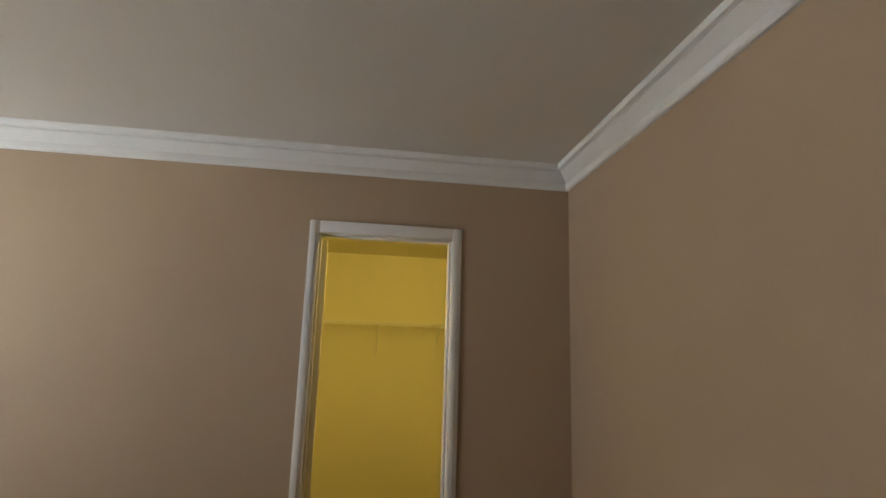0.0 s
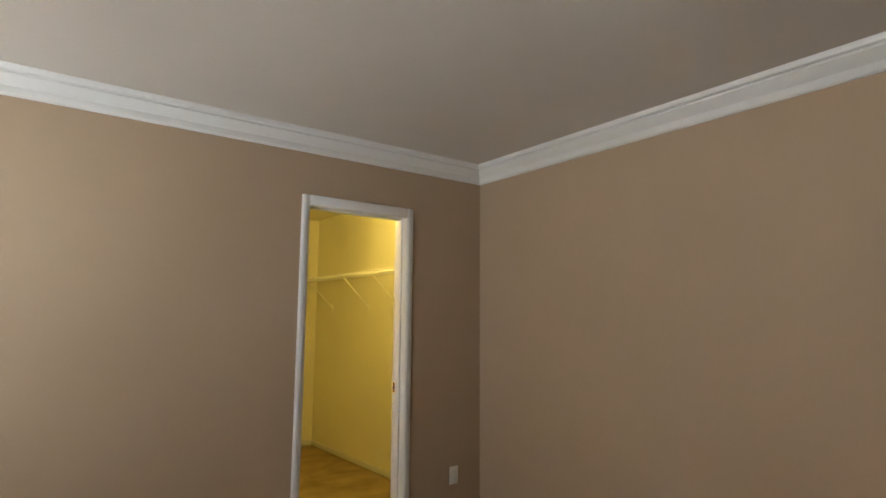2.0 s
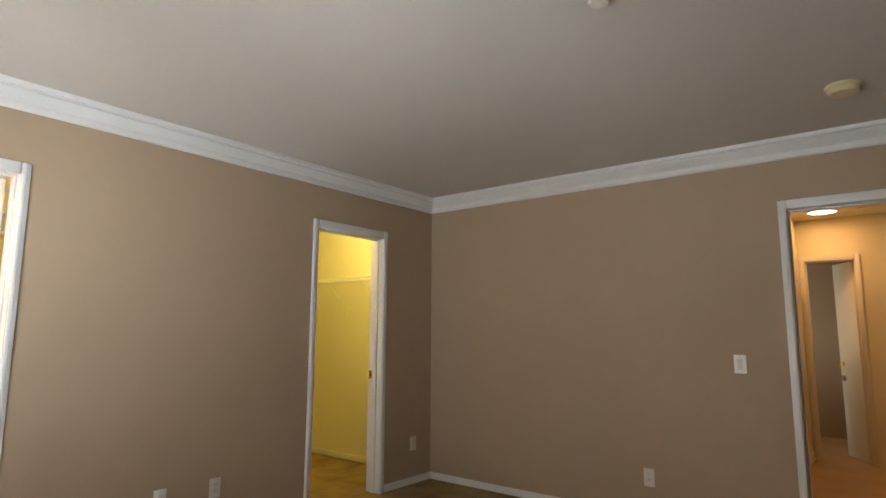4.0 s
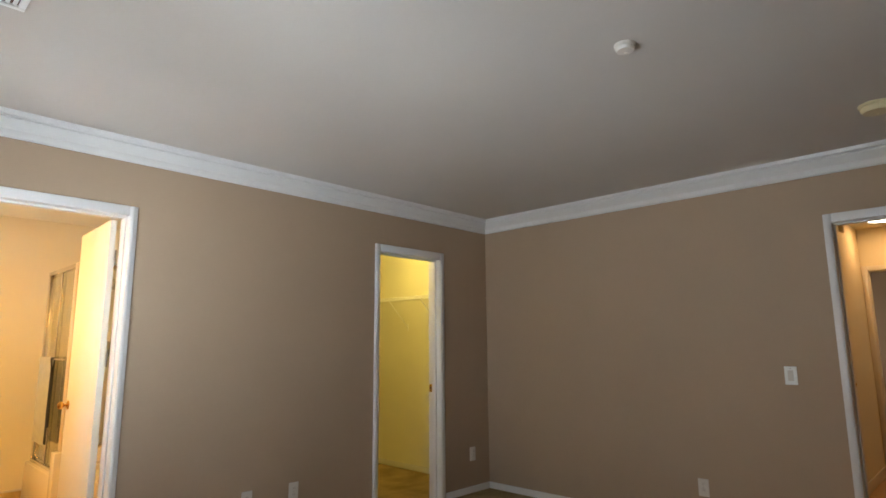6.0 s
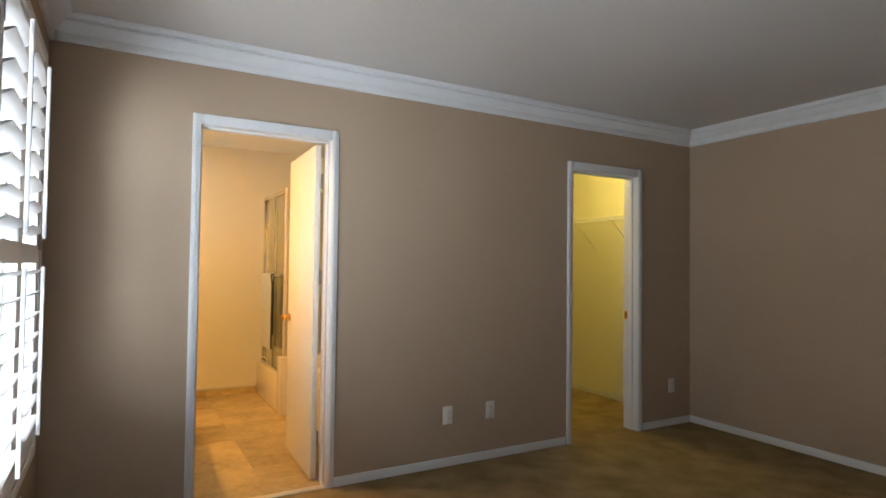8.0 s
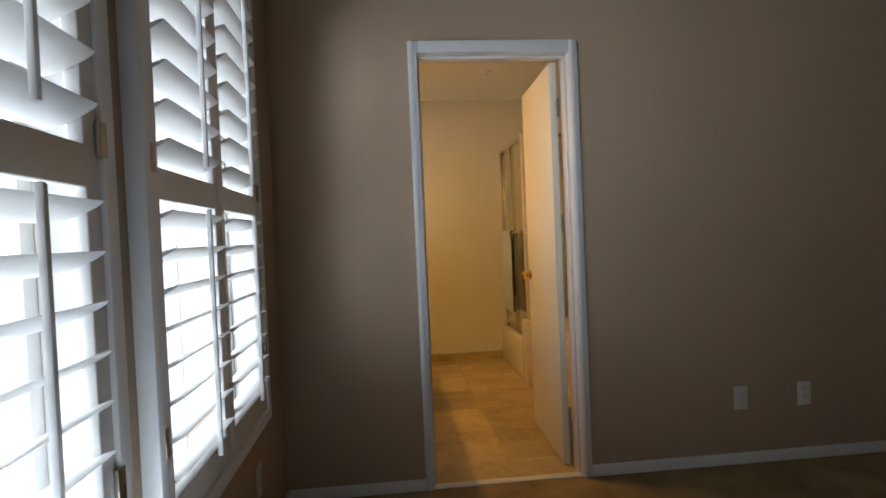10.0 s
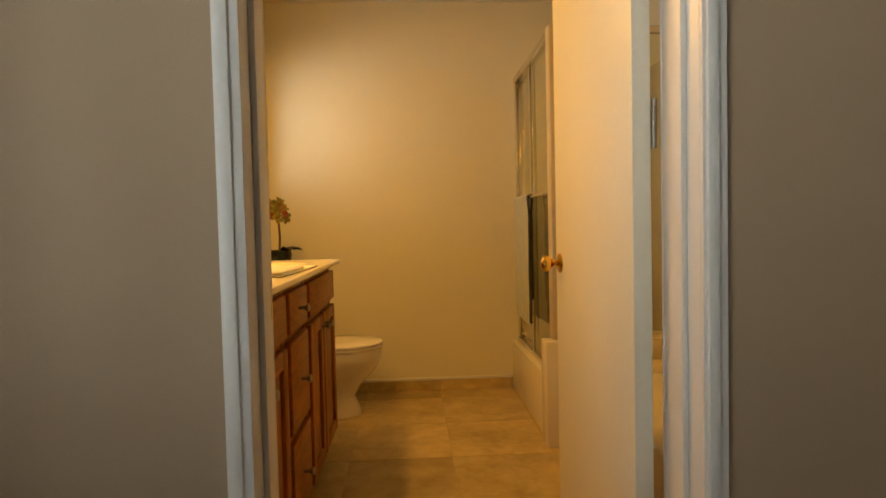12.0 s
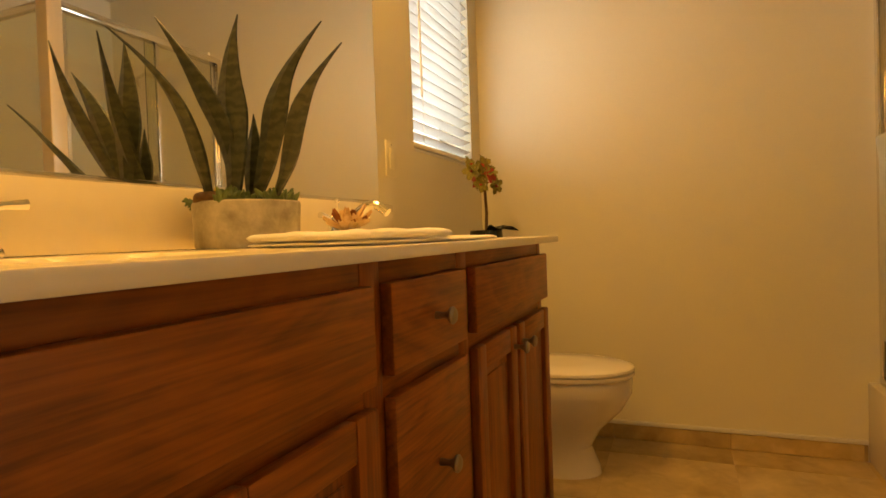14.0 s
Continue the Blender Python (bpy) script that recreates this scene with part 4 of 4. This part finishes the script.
def leaf(r0, t0, r1, t1, h, bow, width, twist, sway):
    a = RIGHT * r0 + TOWARD * t0 + Vector((0, 0, 0.07))
    b = RIGHT * r1 + TOWARD * t1 + Vector((0, 0, h))
    part("leaf", blade_leaf(a, b, RIGHT * bow, width, twist, sway), LEAF, plant)


leaf(-0.052, 0.030, -0.138, 0.172, 0.332, 0.040, 0.033, 40, -0.006)
leaf(-0.030, -0.010, -0.103, 0.095, 0.374, 0.036, 0.042, -20, 0.004)
leaf(-0.014, 0.030, 0.004, 0.021, 0.402, -0.006, 0.066, 8, 0.006)
leaf(0.004, -0.005, 0.014, -0.012, 0.238, 0.003, 0.042, 0, 0.0)
leaf(0.012, 0.005, 0.158, 0.074, 0.366, -0.020, 0.052, 15, 0.010)
leaf(0.050, 0.030, 0.206, 0.175, 0.296, -0.014, 0.032, -110, 0.010)
rng = random.Random(5)
for k in range(13):
    ang = rng.uniform(-1.5, 1.9)
    rr = rng.uniform(0.035, 0.078)
    bm = bmesh.new()
    for j in range(9):
        a2 = j * 2.4
        tilt = 0.35 + 0.12 * (j % 4)
        ln = rng.uniform(0.026, 0.040)
        d = Vector((math.cos(a2) * math.sin(tilt), math.sin(a2) * math.sin(tilt), math.cos(tilt)))
        o = Vector((rr * math.cos(ang), rr * math.sin(ang), 0.068))
        tube([o, o + d * ln * 0.5, o + d * ln], [0.0045, 0.0085, 0.0012], 7, bm)
    part("succulent", bm, SUCC, plant)
stone = bmesh.new()
bmesh.ops.create_icosphere(stone, subdivisions=2, radius=0.024, matrix=Matrix.Translation(RIGHT * -0.046 + TOWARD * 0.050 + Vector((0, 0, 0.082))) @ Matrix.Diagonal((1.25, 1.05, 0.72, 1)))
for v in stone.verts:
    v.co += v.co.normalized() * 0.004 * noise.noise(v.co * 60)
part("stone", stone, STONE, plant, "rounded brown stone")
bloom = bmesh.new()
for j in range(14):
    a2, tilt = j * 2.4, 0.25 + 0.09 * (j % 7)
    d = Vector((math.cos(a2) * math.sin(tilt), math.sin(a2) * math.sin(tilt), math.cos(tilt)))
    o = RIGHT * -0.062 + TOWARD * 0.0 + Vector((0, 0, 0.070))
    tube([o, o + d * 0.018, o + d * rng.uniform(0.03, 0.042)], [0.003, 0.006, 0.001], 6, bloom)
part("yellow_bloom", bloom, BLOOM, plant, "small yellow succulent bloom")
trail = bmesh.new()
for j in range(7):
    o = RIGHT * -0.076 + TOWARD * (0.015 + 0.006 * j) + Vector((0, 0, 0.078))
    d = RIGHT * rng.uniform(-0.024, -0.012) + Vector((0, 0, rng.uniform(-0.010, 0.008)))
    tube([o, o + d * 0.6 + Vector((0, 0, 0.004)), o + d], [0.003, 0.005, 0.001], 6, trail)
part("succulent", trail, SUCC, plant)


def folded_towel():
    """A hand towel folded in three layers, with soft uneven edges, lying flat."""
    t = thing("folded_towel", "white folded hand towel lying on the vanity top", "towel", (-0.146, 1.022, 0.9035), turn=-4)
    for k, (w, l, z) in enumerate(((0.105, 0.225, 0.0), (0.106, 0.122, 0.0078))):
        bm = bmesh.new()
        half = (0.0042, 0.0066)[k]
        nx, ny = 24, 36
        top, bot = [], []
        for i in range(nx + 1):
            rt, rb = [], []
            for j in range(ny + 1):
                u, v = math.sin(math.pi / 2 * (i / nx * 2 - 1)), math.sin(math.pi / 2 * (j / ny * 2 - 1))
                e = max(abs(u), abs(v))
                rnd = max(0.0, 1 - max(0, (e - 0.86) / 0.14) ** 2) ** 0.5
                wob = 0.0034 * noise.noise(Vector((u * 3, v * 4, k * 5.1)))
                x, y = u * w + 0.004 * noise.noise(Vector((v * 3, k, 1))), v * l + 0.004 * noise.noise(Vector((u * 3, k, 7))) - (0.104 if k == 1 else 0)
                mid = z + half
                rt.append(bm.verts.new((x, y, mid + half * rnd + wob * rnd)))
                rb.append(bm.verts.new((x, y, mid - half * rnd)))
            top.append(rt)
            bot.append(rb)
        for i in range(nx):
            for j in range(ny):
                bm.faces.new((top[i][j], top[i + 1][j], top[i + 1][j + 1], top[i][j + 1]))
                bm.faces.new((bot[i][j], bot[i][j + 1], bot[i + 1][j + 1], bot[i + 1][j]))
        bmesh.ops.remove_doubles(bm, verts=bm.verts, dist=0.0003)
        part("fold", bm, TERRY, t)


folded_towel()
shell = thing("dried_flower_ornament", "tan and rust dried flower ornament on the folded towel", "ornament", (-0.168, 0.918, 0.9228))
rng = random.Random(9)
for k in range(56):
    a, el = rng.uniform(0, 6.28), rng.uniform(0.0, 1.2)
    d = Vector((math.cos(a) * math.cos(el), math.sin(a) * math.cos(el), math.sin(el)))
    ln = rng.uniform(0.024, 0.050) * (0.62 if el > 0.7 else 1)
    side = d.cross(Vector((0.3, 0.2, 1))).normalized()
    up = side.cross(d)
    bm = bmesh.new()
    prev = None
    o = Vector((0, 0, 0.004))
    for i in range(6):
        u = i / 5
        wv = 0.0075 * math.sin(math.pi * (0.12 + 0.8 * u)) + 0.001
        c = o + d * ln * u + up * 0.010 * u * u
        row = [bm.verts.new(c - side * wv + up * 0.004), bm.verts.new(c + up * (-0.001)), bm.verts.new(c + side * wv + up * 0.004), bm.verts.new(c + up * 0.0012)]
        if prev:
            for q in range(4):
                bm.faces.new((prev[q], prev[(q + 1) % 4], row[(q + 1) % 4], row[q]))
        prev = row
    bmesh.ops.recalc_face_normals(bm, faces=bm.faces)
    part("petal", bm, DRYBIT if k % 4 else RUST, shell)


# ---- toilet ----
def oval(cx, cy, z, rx_front, rx_back, ry, n=40):
    out = []
    for k in range(n):
        a = 2 * math.pi * k / n
        c, s = math.cos(a), math.sin(a)
        out.append((cx + (rx_front if c > 0 else rx_back) * c, cy + ry * s, z))
    return out


def loft(rings, cap=True):
    bm = bmesh.new()
    vs = [[bm.verts.new(p) for p in r] for r in rings]
    n = len(vs[0])
    for a, b in zip(vs, vs[1:]):
        for k in range(n):
            bm.faces.new((a[k], a[(k + 1) % n], b[(k + 1) % n], b[k]))
    if cap:
        bm.faces.new(vs[0][::-1])
        bm.faces.new(vs[-1])
    bmesh.ops.recalc_face_normals(bm, faces=bm.faces)
    return bm


TX, TY = -0.12, 2.36
toilet = thing("toilet", "white two-piece ceramic toilet with the lid down", "toilet", (TX, TY, 0))
part("bowl", loft([oval(-0.02, 0, 0.0, 0.155, 0.20, 0.105), oval(-0.02, 0, 0.03, 0.150, 0.20, 0.100), oval(-0.03, 0, 0.10, 0.130, 0.20, 0.090), oval(-0.02, 0, 0.17, 0.158, 0.20, 0.108), oval(-0.015, 0, 0.21, 0.195, 0.205, 0.135),
                   oval(-0.01, 0, 0.25, 0.228, 0.21, 0.158), oval(0, 0, 0.31, 0.252, 0.22, 0.172), oval(0, 0, 0.362, 0.255, 0.22, 0.182), oval(0, 0, 0.372, 0.250, 0.22, 0.178)]), CERAMIC, toilet)
part("seat", loft([oval(0, 0, 0.374, 0.258, 0.20, 0.184), oval(0, 0, 0.379, 0.263, 0.20, 0.188), oval(0, 0, 0.389, 0.263, 0.20, 0.188), oval(0, 0, 0.392, 0.258, 0.20, 0.184)]), CERAMIC, toilet)
part("lid", loft([oval(0, 0, 0.394, 0.258, 0.205, 0.185), oval(0, 0, 0.398, 0.264, 0.205, 0.190), oval(0, 0, 0.407, 0.262, 0.205, 0.188), oval(0, 0, 0.414, 0.235, 0.19, 0.165), oval(0, 0, 0.416, 0.10, 0.10, 0.08)]), CERAMIC, toilet)
part("tank", boxed(BW + 0.01 - TX, -0.215, -0.22, 0.22, 0.385, 0.812, bevel=0.025, segments=4), CERAMIC, toilet)
part("tank_lid", boxed(BW + 0.005 - TX, -0.205, -0.23, 0.23, 0.8125, 0.845, bevel=0.010, segments=3), CERAMIC, toilet)
part("flush_lever", tube([(-0.213, -0.15, 0.70), (-0.195, -0.15, 0.70), (-0.190, -0.10, 0.695)], 0.007, 10), CHROME, toilet)

orchid = thing("orchid", "yellow and red orchid in a dark bowl on the toilet tank", "orchid", (-0.435, 2.43, 0.8455))
part("bowl", lathe([(0, 0.0), (0.045, 0.0), (0.064, 0.022), (0.070, 0.055), (0.066, 0.084), (0.058, 0.086), (0.056, 0.07), (0, 0.066)], 30), DARKPOT, orchid, "dark glazed bowl")
part("leaf", blade_leaf((0, 0, 0.068), (0.10, -0.05, 0.086), (0, 0, 0.02), 0.05, 10), DARKPOT, orchid)
part("leaf", blade_leaf((0, 0, 0.068), (0.12, 0.07, 0.080), (0, 0, 0.02), 0.05, -10), DARKPOT, orchid)
part("stem", tube([(0, 0, 0.05), (0.004, 0.004, 0.16), (0.0, 0.0, 0.26), (-0.01, -0.02, 0.31), (0.0, -0.06, 0.34)], [0.007, 0.0065, 0.006, 0.005, 0.004], 8), STEM, orchid)
rng = random.Random(3)
for k in range(17):
    o = Vector((rng.uniform(-0.05, 0.05), rng.uniform(-0.115, 0.045), rng.uniform(0.262, 0.362)))
    face = (Vector((0.8, -0.5, 0.1)) + Vector((rng.uniform(-.7, .7), rng.uniform(-.7, .7), rng.uniform(-.5, .5)))).normalized()
    a1 = face.cross(Vector((0, 0, 1))).normalized()
    a2 = face.cross(a1)
    fl = bmesh.new()
    for j in range(5):
        an = j * 2 * math.pi / 5
        d = a1 * math.cos(an) + a2 * math.sin(an)
        s = face.cross(d)
        pts = [o, o + d * 0.014 + s * 0.014 + face * .003, o + d * 0.032 + s * 0.011 + face * .007, o + d * 0.040 + face * .004, o + d * 0.032 - s * 0.011 + face * .007, o + d * 0.014 - s * 0.014 + face * .003]
        top = [fl.verts.new(p) for p in pts]
        low = [fl.verts.new(p - face * 0.0012) for p in pts]
        fl.faces.new(top)
        fl.faces.new(low[::-1])
        for q in range(6):
            fl.faces.new((top[q], low[q], low[(q + 1) % 6], top[(q + 1) % 6]))
    f = part("flower", fl, PETAL if k % 8 else PETAL_RED, orchid)
    part("lip", tube([o, o + face * 0.014 - Vector((0, 0, 0.004))], [0.006, 0.002], 8), PETAL_RED, f)
    part("stalk", tube([(-0.005 + o.x * 0.2, -0.03 + o.y * 0.2, 0.31), tuple(o - face * 0.003)], 0.0018, 5), STEM, f)


# ---- shower and tub ----
SX, KY0, KY1, KZ = 0.972, 1.715, 1.825, 0.496
structure("wall_shower_knee", boxed(SX - 0.042, BE - .001, KY0, KY1, 0, KZ, bevel=0.006), ACRYLIC, "low white wall between the tub and the shower", "low wall")
sh = thing("shower_stall", "framed glass shower stall with a white curb and chrome frame", "shower", (SX, KY1, 0))
L = BN - KY1
part("curb", boxed(-0.02, 0.10, 0.0005, L - .0005, 0, 0.305, bevel=0.008), ACRYLIC, sh)
part("pan", boxed(0.1005, BE - SX - .001, 0.0005, L - .0005, 0, 0.12, bevel=0.01), ACRYLIC, sh)
part("surround", boxed(0.1005, BE - SX - .02, L - 0.012, L - .0008, 0.1205, 2.02, bevel=0.003), ACRYLIC, sh, "cream shower wall panel")
part("surround", boxed(BE - SX - 0.014, BE - SX - .001, 0.0005, L - .0125, 0.1205, 2.02, bevel=0.003), ACRYLIC, sh, "cream shower wall panel")
fr = bmesh.new()
box(fr, 0.02, 0.06, L - 0.030, L - .0005, 0.3055, 1.965, bevel=0.003)
box(fr, 0.01, 0.065, 0.001, L - 0.031, 0.3055, 0.335, bevel=0.004)
box(fr, 0.01, 0.065, 0.001, L - 0.031, 1.93, 1.965, bevel=0.004)
part("door_track", fr, CHROME, sh)
post = bmesh.new()
box(post, 0.0, 0.070, -0.070, 0.0, KZ + .0005, 1.965, bevel=0.008)
part("corner_post", post, SATIN, sh, "pale satin corner post")
g = part("glass_panel", boxed(0.030, 0.036, 0.03, L * 0.52, 0.336, 1.929), SHOWER_GLASS, sh)
st = bmesh.new()
box(st, 0.022, 0.042, 0.002, 0.029, 0.336, 1.929, bevel=0.002)
box(st, 0.022, 0.042, L * 0.52, L * 0.52 + 0.022, 0.336, 1.929, bevel=0.002)
part("panel_stile", st, CHROME, g)
g2 = part("glass_door", boxed(0.046, 0.051, L * 0.47, L - 0.055, 0.336, 1.929), SHOWER_GLASS, sh)
st = bmesh.new()
box(st, 0.043, 0.055, L - 0.0545, L - 0.0305, 0.336, 1.929, bevel=0.002)
part("panel_stile", st, CHROME, g2)
for a, b in ((KZ + .0005, KZ + 0.028), (1.933, 1.965)):
    part("side_rail", boxed(0.066, BE - SX - .016, -0.045, -0.010, a, b, bevel=0.003), CHROME, sh)
g3 = part("side_glass", boxed(0.066, BE - SX - .016, -0.030, -0.025, KZ + 0.0285, 1.9325), SHOWER_GLASS, sh)
for pane in (g, g2, g3):
    pane.visible_shadow = False
part("towel_bar", tube([(-0.014, 0.06, 1.19), (-0.014, L - 0.16, 1.19)], 0.008, 12), CHROME, g)
for y in (0.075, L - 0.175):
    part("bracket", tube([(-0.014, y, 1.19), (0.029, y, 1.19)], 0.007, 10), CHROME, g)
VX2, VY2 = 1.51 - SX, BN - 0.0125 - KY1
valve = part("shower_valve", lathe([(0, 0.0005), (0.075, 0.0005), (0.070, 0.010), (0.03, 0.016), (0, 0.016)], 32, pose(VX2, VY2, 1.27, 90)), STEEL, sh, "round brushed metal shower valve")
part("lever", tube([(VX2, VY2 - 0.016, 1.27), (VX2, VY2 - 0.05, 1.27), (VX2 - 0.05, VY2 - 0.056, 1.26)], [0.016, 0.013, 0.008], 12), CHROME, valve)
head = part("shower_head", lathe([(0, 0.0), (0.013, 0.0), (0.016, -0.02), (0.035, -0.05), (0.034, -0.056), (0, -0.056)], 24, pose(VX2, VY2 - 0.12, 1.90, -25)), CHROME, sh, "chrome shower head")
part("arm", tube([(VX2, VY2 - 0.0005, 1.93), (VX2, VY2 - 0.06, 1.94), (VX2, VY2 - 0.12, 1.90)], 0.009, 10), CHROME, head)

tub = thing("bathtub", "white bathtub with a wide rim beside the low wall", "bathtub", (1.0, 0.16, 0))
TL, TW, TZ = KY0 - 0.162, BE - 1.0 - .001, 0.40
part("apron", boxed(0.0, 0.02, 0, TL, 0, TZ - 0.03), ACRYLIC, tub)


def tub_shell():
    n = 44
    def squared(cx, cy, rx, ry, z, p):
        out = []
        for k in range(n):
            a = 2 * math.pi * (k + 0.5) / n
            c, s = math.cos(a), math.sin(a)
            out.append((cx + rx * math.copysign(abs(c) ** p, c), cy + ry * math.copysign(abs(s) ** p, s), z))
        return out
    cx, cy = TW / 2, TL / 2
    rings = [squared(cx, cy, TW / 2, TL / 2, TZ - 0.035, 0.12), squared(cx, cy, TW / 2, TL / 2, TZ - 0.008, 0.12), squared(cx, cy, TW / 2 - .008, TL / 2 - .008, TZ, 0.12),
             squared(cx, cy, TW / 2 - .09, TL / 2 - .10, TZ, 0.35), squared(cx, cy, TW / 2 - .105, TL / 2 - .115, TZ - 0.02, 0.4),
             squared(cx, cy, TW / 2 - .15, TL / 2 - .22, 0.10, 0.5), squared(cx, cy, TW / 2 - .22, TL / 2 - .30, 0.07, 0.6)]
    return loft(rings)


part("shell", tub_shell(), ACRYLIC, tub)
part("wall_panel", boxed(TW - 0.012, TW - .001, 0, TL - .001, TZ + .0005, 1.2, bevel=0.003), ACRYLIC, tub)


def hung_towel(name, label, y0, y1, drop_front, drop_back, mat, off):
    """A towel folded over the bar, with soft waves."""
    t = thing(name, label, "towel", (SX - 0.014, (y0 + y1) / 2, 1.19), group="towels on the shower bar")
    bm = bmesh.new()
    path = []
    r = 0.0095 + off
    n = 22
    for i in range(n + 1):
        path.append((-r, -drop_front * (1 - i / n)))
    for i in range(1, 8):
        a = math.pi * i / 8
        path.append((-r * math.cos(a), r * math.sin(a)))
    for i in range(n + 1):
        path.append((r, -drop_back * i / n))
    m = 18
    rows = []
    path = [(s * (1 - 0.68 * min(1, max(0, -z) / 0.08)), z) for s, z in path]
    for s, z in path:
        row_o, row_i = [], []
        for j in range(m + 1):
            v = j / m
            y = (y0 - y1) / 2 + (y1 - y0) * v
            wave = (0.006 * math.sin(v * 9 + off * 300) + 0.003 * noise.noise(Vector((v * 5, z * 6, off * 50)))) * min(1, -z * 5 if z < 0 else 0)
            y += 0.01 * noise.noise(Vector((z * 4, off * 20, v))) * min(1, max(0, -z * 3))
            sg = -1 if s < 0 else 1
            row_o.append(bm.verts.new((s + sg * 0.003 + wave * 0.6, y, z + (0.003 if z > 0 else 0))))
            row_i.append(bm.verts.new((s - sg * 0.001 + wave * 0.6, y, z)))
        rows.append((row_o, row_i))
    for (ao, ai), (bo, bi) in zip(rows, rows[1:]):
        for j in range(m):
            bm.faces.new((ao[j], ao[j + 1], bo[j + 1], bo[j]))
            bm.faces.new((ai[j], bi[j], bi[j + 1], ai[j + 1]))
        bm.faces.new((ao[0], bo[0], bi[0], ai[0]))
        bm.faces.new((ao[m], ai[m], bi[m], bo[m]))
    for o, i in (rows[0], rows[-1]):
        for j in range(m):
            bm.faces.new((o[j], i[j], i[j + 1], o[j + 1]))
    bmesh.ops.recalc_face_normals(bm, faces=bm.faces)
    part("cloth", bm, mat, t)


hung_towel("bath_towel", "pale sage bath towel hung over the shower bar", 2.19, 2.56, 0.69, 0.55, SAGE, 0.006)
# added strip, coloured as the shade inside the bath towel's fold
hung_towel("towel_fold_shade", "narrow dark cloth strip for the shade in the bath towel fold", 2.15, 2.184, 0.68, 0.55, FOLD_SHADE, 0.003)

# ---- floor tiles and tile base ----
bath_base = structure("baseboard_bath", boxed(BW + .001, 0.95, BN - 0.004, BN - .0005, 0, 0.0655), GROUT, "travertine tile base along the bathroom wall", "baseboard")
x = 0.48 - 3 * 0.46
while x < 0.95:
    a, b = max(x, BW + .003), min(x + 0.46, 0.949)
    if b - a > 0.02:
        t = made("tile", boxed(a + .002, b - .002, BN - 0.012, BN - .0045, 0.001, 0.065, bevel=0.002, segments=1), TILE)
        t.parent = bath_base
    x += 0.46

P = 0.46


def tile_mesh(w, d):
    bm = boxed(-w / 2, w / 2, -d / 2, d / 2, -0.006, 0.0, bevel=0.0008, segments=1)
    data = bpy.data.meshes.new("tile")
    bm.to_mesh(data)
    bm.free()
    data.materials.append(TILE)
    return data


tile_kinds = {}
row = 0
y = 2.585 - 6 * P
while y < BN:
    x = 0.48 - 3 * P
    while x < SX:
        x0, x1, y0, y1 = max(x, BW + .002), min(x + P, SX - 0.022), max(y, 0.056), min(y + P, BN - .002)
        if x1 - x0 > 0.02 and y1 - y0 > 0.02:
            key = (round(x1 - x0, 3), round(y1 - y0, 3))
            if key not in tile_kinds:
                tile_kinds[key] = tile_mesh(key[0] - 0.0022, key[1] - 0.0022)
            t = new("tile", tile_kinds[key])
            t.parent = floor_bath
            t.location = ((x0 + x1) / 2, (y0 + y1) / 2, 0.0)
        x += P
    y += P
